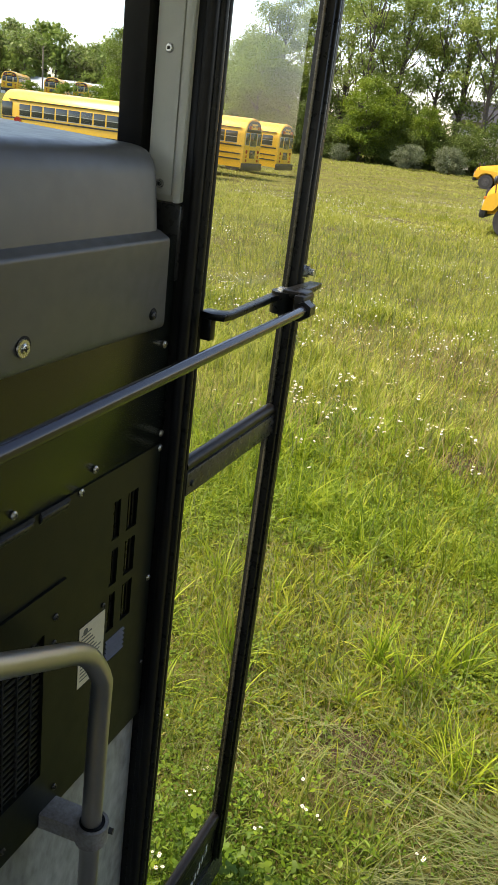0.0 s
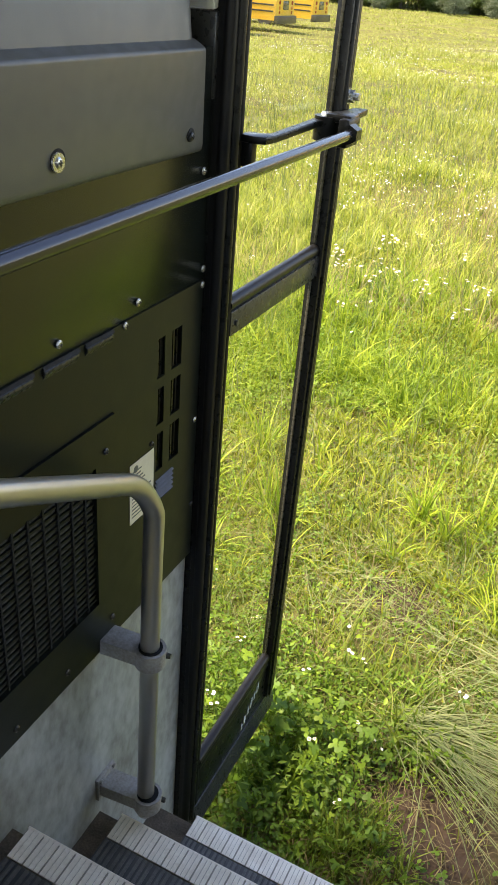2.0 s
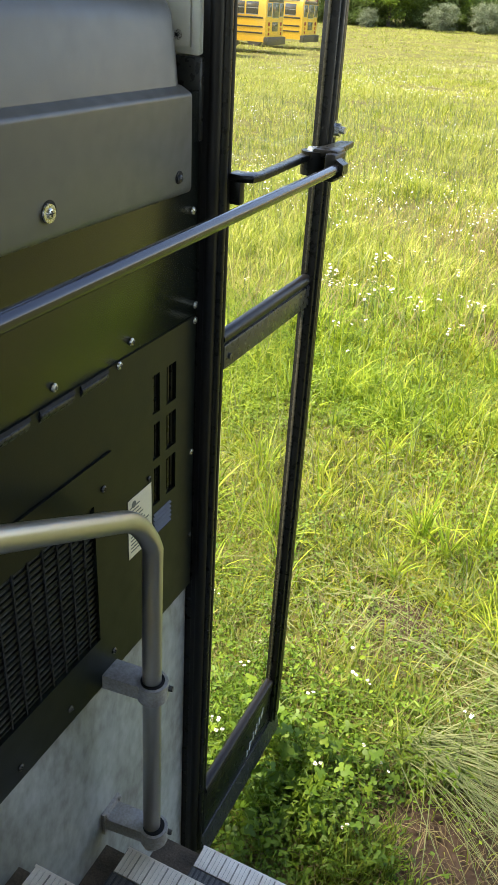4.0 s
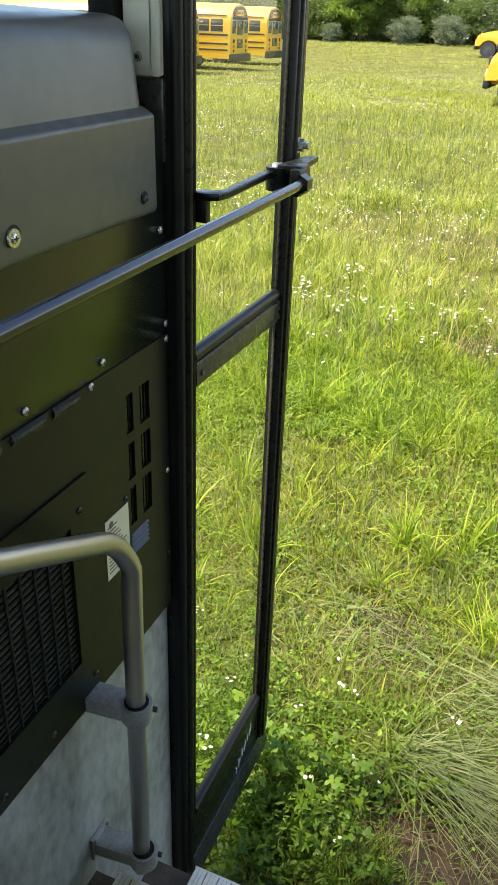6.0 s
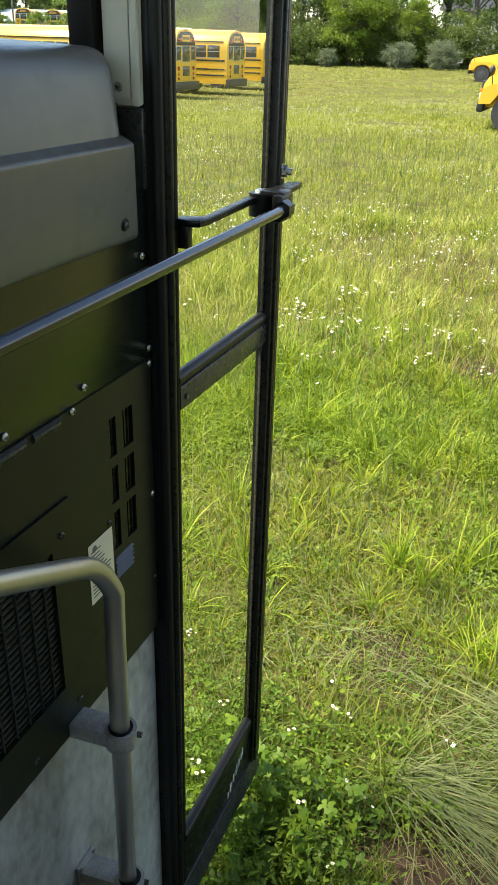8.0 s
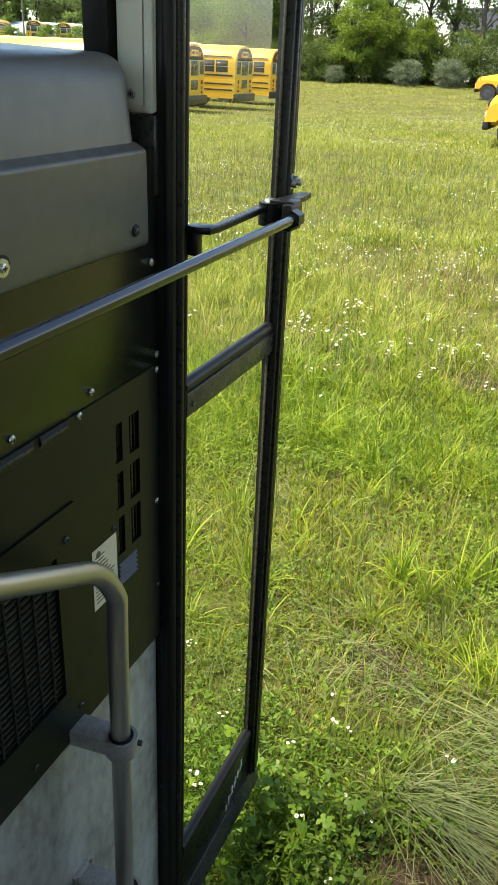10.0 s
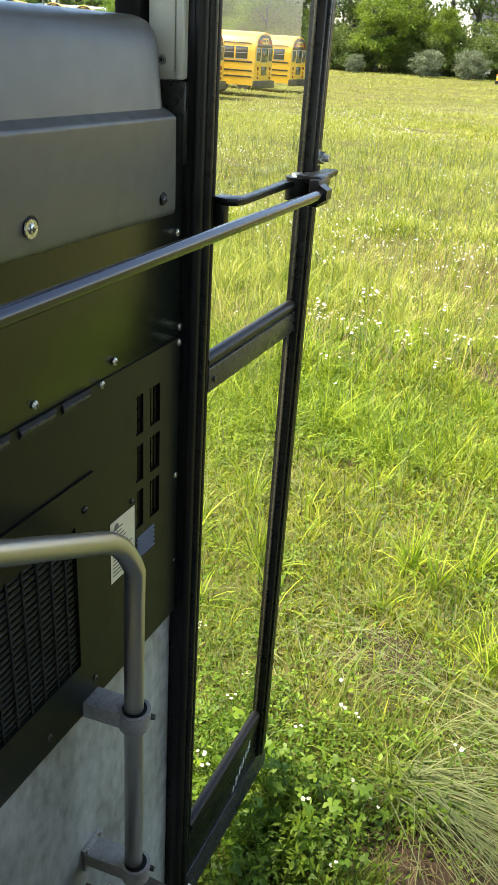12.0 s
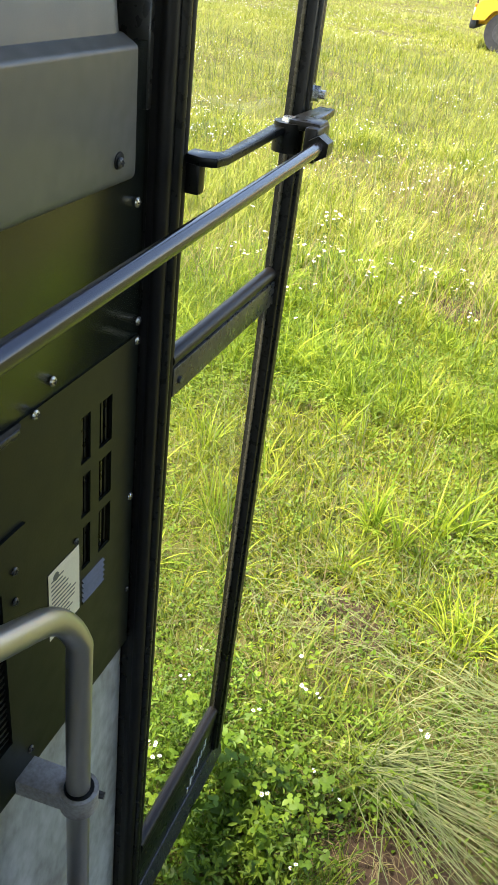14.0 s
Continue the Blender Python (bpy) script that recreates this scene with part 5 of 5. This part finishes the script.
# ================================================================ school buses
def school_bus(L=10.2, bonnet=True, label="yellow school bus with black rub rails parked on the grass"):
    """A parked school bus, nose towards -x, its rear end at x = 0, standing on z = 0."""
    bus = thing("school_bus", label, "bus", group="parked school buses")
    W = 1.2
    bm = bmesh.new()
    sect = rounded([(-W, 0.55), (W, 0.55), (W, 2.46), (0.72, 2.98), (0.0, 3.06), (-0.72, 2.98), (-W, 2.46)], {2: 0.3, 3: 0.3, 5: 0.3, 6: 0.3}, 0, 4)
    prism(bm, sect, "x", -L, 0, 0.07, 2)
    part("body", bm, M_YELLOW, bus)
    if bonnet:
        bm = bmesh.new()
        cowl = rounded([(-L - 1.75, 0.62), (-L + 0.05, 0.62), (-L + 0.05, 1.78), (-L - 0.25, 1.72), (-L - 1.62, 1.46), (-L - 1.78, 1.2)], {3: 0.1, 4: 0.1, 5: 0.08}, 0, 4)
        prism(bm, cowl, "y", -0.72, 0.72, 0.02, 2)
        hood = part("hood", bm, M_YELLOW, bus)
    for s in (-1, 1):
        if bonnet:
            bm = bmesh.new()
            arch = [(-L - 1.8, 0.72), (-L - 1.74, 1.12), (-L - 1.5, 1.26), (-L - 0.55, 1.3), (-L + 0.04, 1.16), (-L + 0.04, 0.5), (-L - 0.28, 0.5), (-L - 0.36, 0.82), (-L - 0.6, 1.05), (-L - 0.95, 1.1), (-L - 1.28, 0.98), (-L - 1.46, 0.74)]
            arch = rounded(arch, {1: 0.12, 2: 0.12, 3: 0.2}, 0, 5)
            prism(bm, arch, "y", min(s * 0.66, s * 1.17), max(s * 0.66, s * 1.17))
            part("fender", bm, M_YELLOW, bus)
            bm = bmesh.new()
            box(bm, -L - 1.82, -L - 1.7, s * 0.9 - 0.14, s * 0.9 + 0.14, 0.82, 1.02, 0.03)
            part("headlight", bm, M_CLEAR, bus)
            bm = bmesh.new()
            box(bm, -L - 1.8, -L - 1.66, s * 1.04 - 0.1, s * 1.04 + 0.1, 1.03, 1.12, 0.02)
            part("turn_signal", bm, M_AMBER, bus)
            bm = bmesh.new()
            bmesh.ops.create_uvsphere(bm, u_segments=12, v_segments=8, radius=0.14, matrix=pose(-L - 1.55, s * 1.0, 1.6) @ Matrix.Diagonal((0.6, 1, 1, 1)))
            mir = part("crossview_mirror", bm, M_BUSBLACK, bus)
            bm = bmesh.new()
            rod_between(bm, (-L - 1.5, s * 0.98, 1.22), (-L - 1.55, s * 1.0, 1.55), 0.018, seg=8)
            part("stalk", bm, M_BUSBLACK, mir)
        for x in (-L - 0.9 if bonnet else -L + 2.1, -3.0):
            bm = bmesh.new()
            rod_between(bm, (x, s * 0.86, 0.5), (x, s * 1.14, 0.5), 0.5, seg=28)
            ty = part("tyre", bm, M_TYRE, bus)
            bm = bmesh.new()
            rod_between(bm, (x, s * 1.10, 0.5), (x, s * 1.148, 0.5), 0.29, 0.27, 24)
            rod_between(bm, (x, s * 1.14, 0.5), (x, s * 1.175, 0.5), 0.11, 0.09, 14)
            part("rim", bm, M_RIM, ty)
            if x > -L:
                bm = bmesh.new()
                prism(bm, [(x + 0.62 * math.cos(a), 0.5 + 0.62 * math.sin(a)) for a in np.linspace(0, math.pi, 13)], "y", min(s * 1.15, s * 1.206), max(s * 1.15, s * 1.206))
                part("wheel_arch", bm, M_BUSBLACK, bus)
        for z0, z1 in ((1.60, 1.68), (1.20, 1.27), (0.92, 0.99)):
            bm = bmesh.new()
            box(bm, -L + 0.1, -0.15, min(s * 1.195, s * 1.225), max(s * 1.195, s * 1.225), z0, z1, 0.008)
            part("rub_rail", bm, M_BUSBLACK, bus, "black rub rail")
        bm = bmesh.new()
        box(bm, -L + 0.5, -0.25, min(s * 1.1, s * 1.19), max(s * 1.1, s * 1.19), 2.50, 2.54, 0.006)
        part("roof_rail", bm, M_BUSBLACK, bus)
        for k in range(int((L - 1.05) / 0.76)):
            x0 = -0.35 - (k + 1) * 0.76
            bm = bmesh.new()
            box(bm, x0, x0 + 0.68, min(s * 1.185, s * 1.206), max(s * 1.185, s * 1.206), 1.76, 2.34, 0.01)
            wd = part("side_window", bm, M_BUSGLASS, bus)
            bm = bmesh.new()
            e0, e1 = min(s * 1.2, s * 1.214), max(s * 1.2, s * 1.214)
            box(bm, x0, x0 + 0.68, e0, e1, 2.04, 2.07)
            box(bm, x0, x0 + 0.68, e0, e1, 1.755, 1.785)
            part("sash", bm, M_SASH, wd)
        bm = bmesh.new()
        box(bm, -L + 0.06, -L + 0.72, min(s * 1.185, s * 1.206), max(s * 1.185, s * 1.206), 1.7, 2.4, 0.02)
        part("cab_window", bm, M_BUSGLASS, bus)
    bm = bmesh.new()
    box(bm, -L - 0.03, -L + 0.05, -1.0, 1.0, 1.82, 2.45, 0.03)
    part("windscreen", bm, M_BUSGLASS, bus)
    front = -L - 1.72 if bonnet else -L + 0.04
    bm = bmesh.new()
    box(bm, front - 0.13, front + 0.06, -1.12, 1.12, 0.5, 0.76, 0.05)
    part("front_bumper", bm, M_BUSBLACK, bus)
    bm = bmesh.new()
    box(bm, front - 0.12, front + 0.02, -0.62, 0.62, 0.82, 1.32, 0.03)
    part("grille", bm, M_BUSBLACK, bus)
    # stop arm on the driver's side
    bm = bmesh.new()
    prism(bm, [(-L + 1.1 + 0.23 * math.cos(radians(22.5 + 45 * k)), 1.5 + 0.23 * math.sin(radians(22.5 + 45 * k))) for k in range(8)], "y", -1.262, -1.24)
    part("stop_arm", bm, M_REDLENS, bus, "red octagonal stop arm")
    # rear end
    bm = bmesh.new()
    box(bm, -0.1, 0.16, -1.2, 1.2, 0.42, 0.78, 0.03)
    part("rear_bumper", bm, M_BUSBLACK, bus)
    bm = bmesh.new()
    prism(bm, rounded([(-0.98, 2.34), (0.98, 2.34), (0.9, 2.72), (0.5, 2.92), (-0.5, 2.92), (-0.9, 2.72)], {2: 0.2, 3: 0.2, 4: 0.2, 5: 0.2}, 0, 3), "x", -0.02, 0.02, 0.006)
    arch = part("warning_light_panel", bm, M_BUSBLACK, bus)
    for y, mt in ((-0.74, M_REDLENS), (0.74, M_REDLENS), (-0.52, M_AMBER), (0.52, M_AMBER)):
        bm = bmesh.new()
        rod_between(bm, (0.0, y, 2.58), (0.045, y, 2.58), 0.1, 0.09, 18)
        part("warning_light", bm, mt, arch)
    bm = bmesh.new()
    box(bm, 0.0, 0.03, -0.38, 0.38, 2.50, 2.78, 0.006)
    sign = part("sign_board", bm, M_YELLOW, arch)
    for k in range(9):
        if k != 5:
            bm = bmesh.new()
            box(bm, 0.028, 0.034, -0.34 + k * 0.076, -0.29 + k * 0.076, 2.58, 2.70)
            part("lettering_bar", bm, M_BUSBLACK, sign, smooth=False)
    for y0, y1, z0, z1 in ((-1.02, -0.56, 1.72, 2.28), (0.56, 1.02, 1.72, 2.28), (-0.40, 0.40, 1.66, 2.30), (-0.34, 0.34, 1.06, 1.42)):
        bm = bmesh.new()
        box(bm, -0.01, 0.02, y0 - 0.03, y1 + 0.03, z0 - 0.03, z1 + 0.03, 0.01)
        fr = part("rear_window", bm, M_SASH if z0 > 1.5 else M_BUSBLACK, bus)
        bm = bmesh.new()
        box(bm, 0.015, 0.028, y0, y1, z0, z1, 0.006)
        part("pane", bm, M_BUSGLASS, fr)
    bm = bmesh.new()
    box(bm, -0.01, 0.012, -0.47, 0.47, 0.8, 2.34, 0.01)
    part("emergency_door", bm, M_YELLOW, bus)
    for y in (-0.8, 0.8):
        for z, rr, mt in ((1.36, 0.1, M_REDLENS), (1.12, 0.085, M_AMBER), (0.92, 0.07, M_REDLENS)):
            bm = bmesh.new()
            rod_between(bm, (-0.01, y, z), (0.035, y, z), rr, rr * 0.9, 18)
            part("tail_light", bm, mt, bus)
    for y in (-0.07, 0.07):
        bm = bmesh.new()
        box(bm, -0.05, 0.03, y - 0.05, y + 0.05, 2.93, 2.98, 0.008)
        part("marker_lamp", bm, M_AMBER, bus)
    bm = bmesh.new()
    box(bm, -3.4, -2.7, -0.34, 0.34, 3.02, 3.11, 0.03)
    part("roof_hatch", bm, M_WHITE, bus)
    return bus


school_bus(11.4, False, "long flat-fronted yellow school bus parked on the grass").matrix_basis = pose(-18.6, 36.6, float(lie(-24.0, 36.6)) - 0.03, 0, 0, 1)
bus = school_bus()
for az, d in ((-39.6, 132), (-37.0, 133), (-35.2, 135)):
    x, y = 0.6 + d * math.sin(radians(az)), -1.1 + d * math.cos(radians(az))
    copy_thing(bus, pose(x, y, float(lie(x, y)), 0, 0, -62))

SPOTS = [(9.0, 25.6, 0), (3.0, 61.0, 0), (-18.0, 41.2, 1), (-18.6, 47.6, 0)]
for k, (x, y, rot) in enumerate(SPOTS):
    m = pose(x, y, float(lie(x - 5, y)) - 0.03, 0, 0, rot)
    if k < len(SPOTS) - 1:
        copy_thing(bus, m)
    else:
        bus.matrix_basis = m
shed = thing("metal_shed", "long pale metal shed with a low pitched roof", "shed")
sx, sy = 0.6 + 176 * math.sin(radians(-35.2)), -1.1 + 176 * math.cos(radians(-35.2))
sz = float(lie(sx, sy))
shed.matrix_basis = pose(sx, sy, sz - 1.3, 0, 0, 22)
bm = bmesh.new()
box(bm, -14, 14, -6, 6, -1, 3.2)
part("wall", bm, M_SHED, shed, smooth=False)
bm = bmesh.new()
prism(bm, [(-6.5, 3.15), (6.5, 3.15), (0, 5.3)], "x", -14.6, 14.6)
part("roof", bm, M_SHED, shed, smooth=False)
pole = thing("utility_pole", "weathered wooden utility pole", "pole")
x, y = 0.6 + 150 * math.sin(radians(-37.6)), -1.1 + 150 * math.cos(radians(-37.6))
pole.matrix_basis = pose(x, y, float(lie(x, y)))
bm = bmesh.new()
rod_between(bm, (0, 0, -0.5), (0, 0, 8.0), 0.17, 0.12, 10)
part("post", bm, M_WOOD, pole)
house = thing("white_house", "white clad house behind the trees", "house")
x, y = 0.6 + 118 * math.sin(radians(-8.2)), -1.1 + 118 * math.cos(radians(-8.2))
house.matrix_basis = pose(x, y, float(lie(x, y)))
bm = bmesh.new()
box(bm, -5, 5, -4, 4, -0.5, 6.0)
part("wall", bm, M_WHITE, house, smooth=False)
bm = bmesh.new()
prism(bm, [(-4.5, 5.95), (4.5, 5.95), (0, 8.6)], "x", -5.4, 5.4)
part("roof", bm, M_BUSBLACK, house, smooth=False)
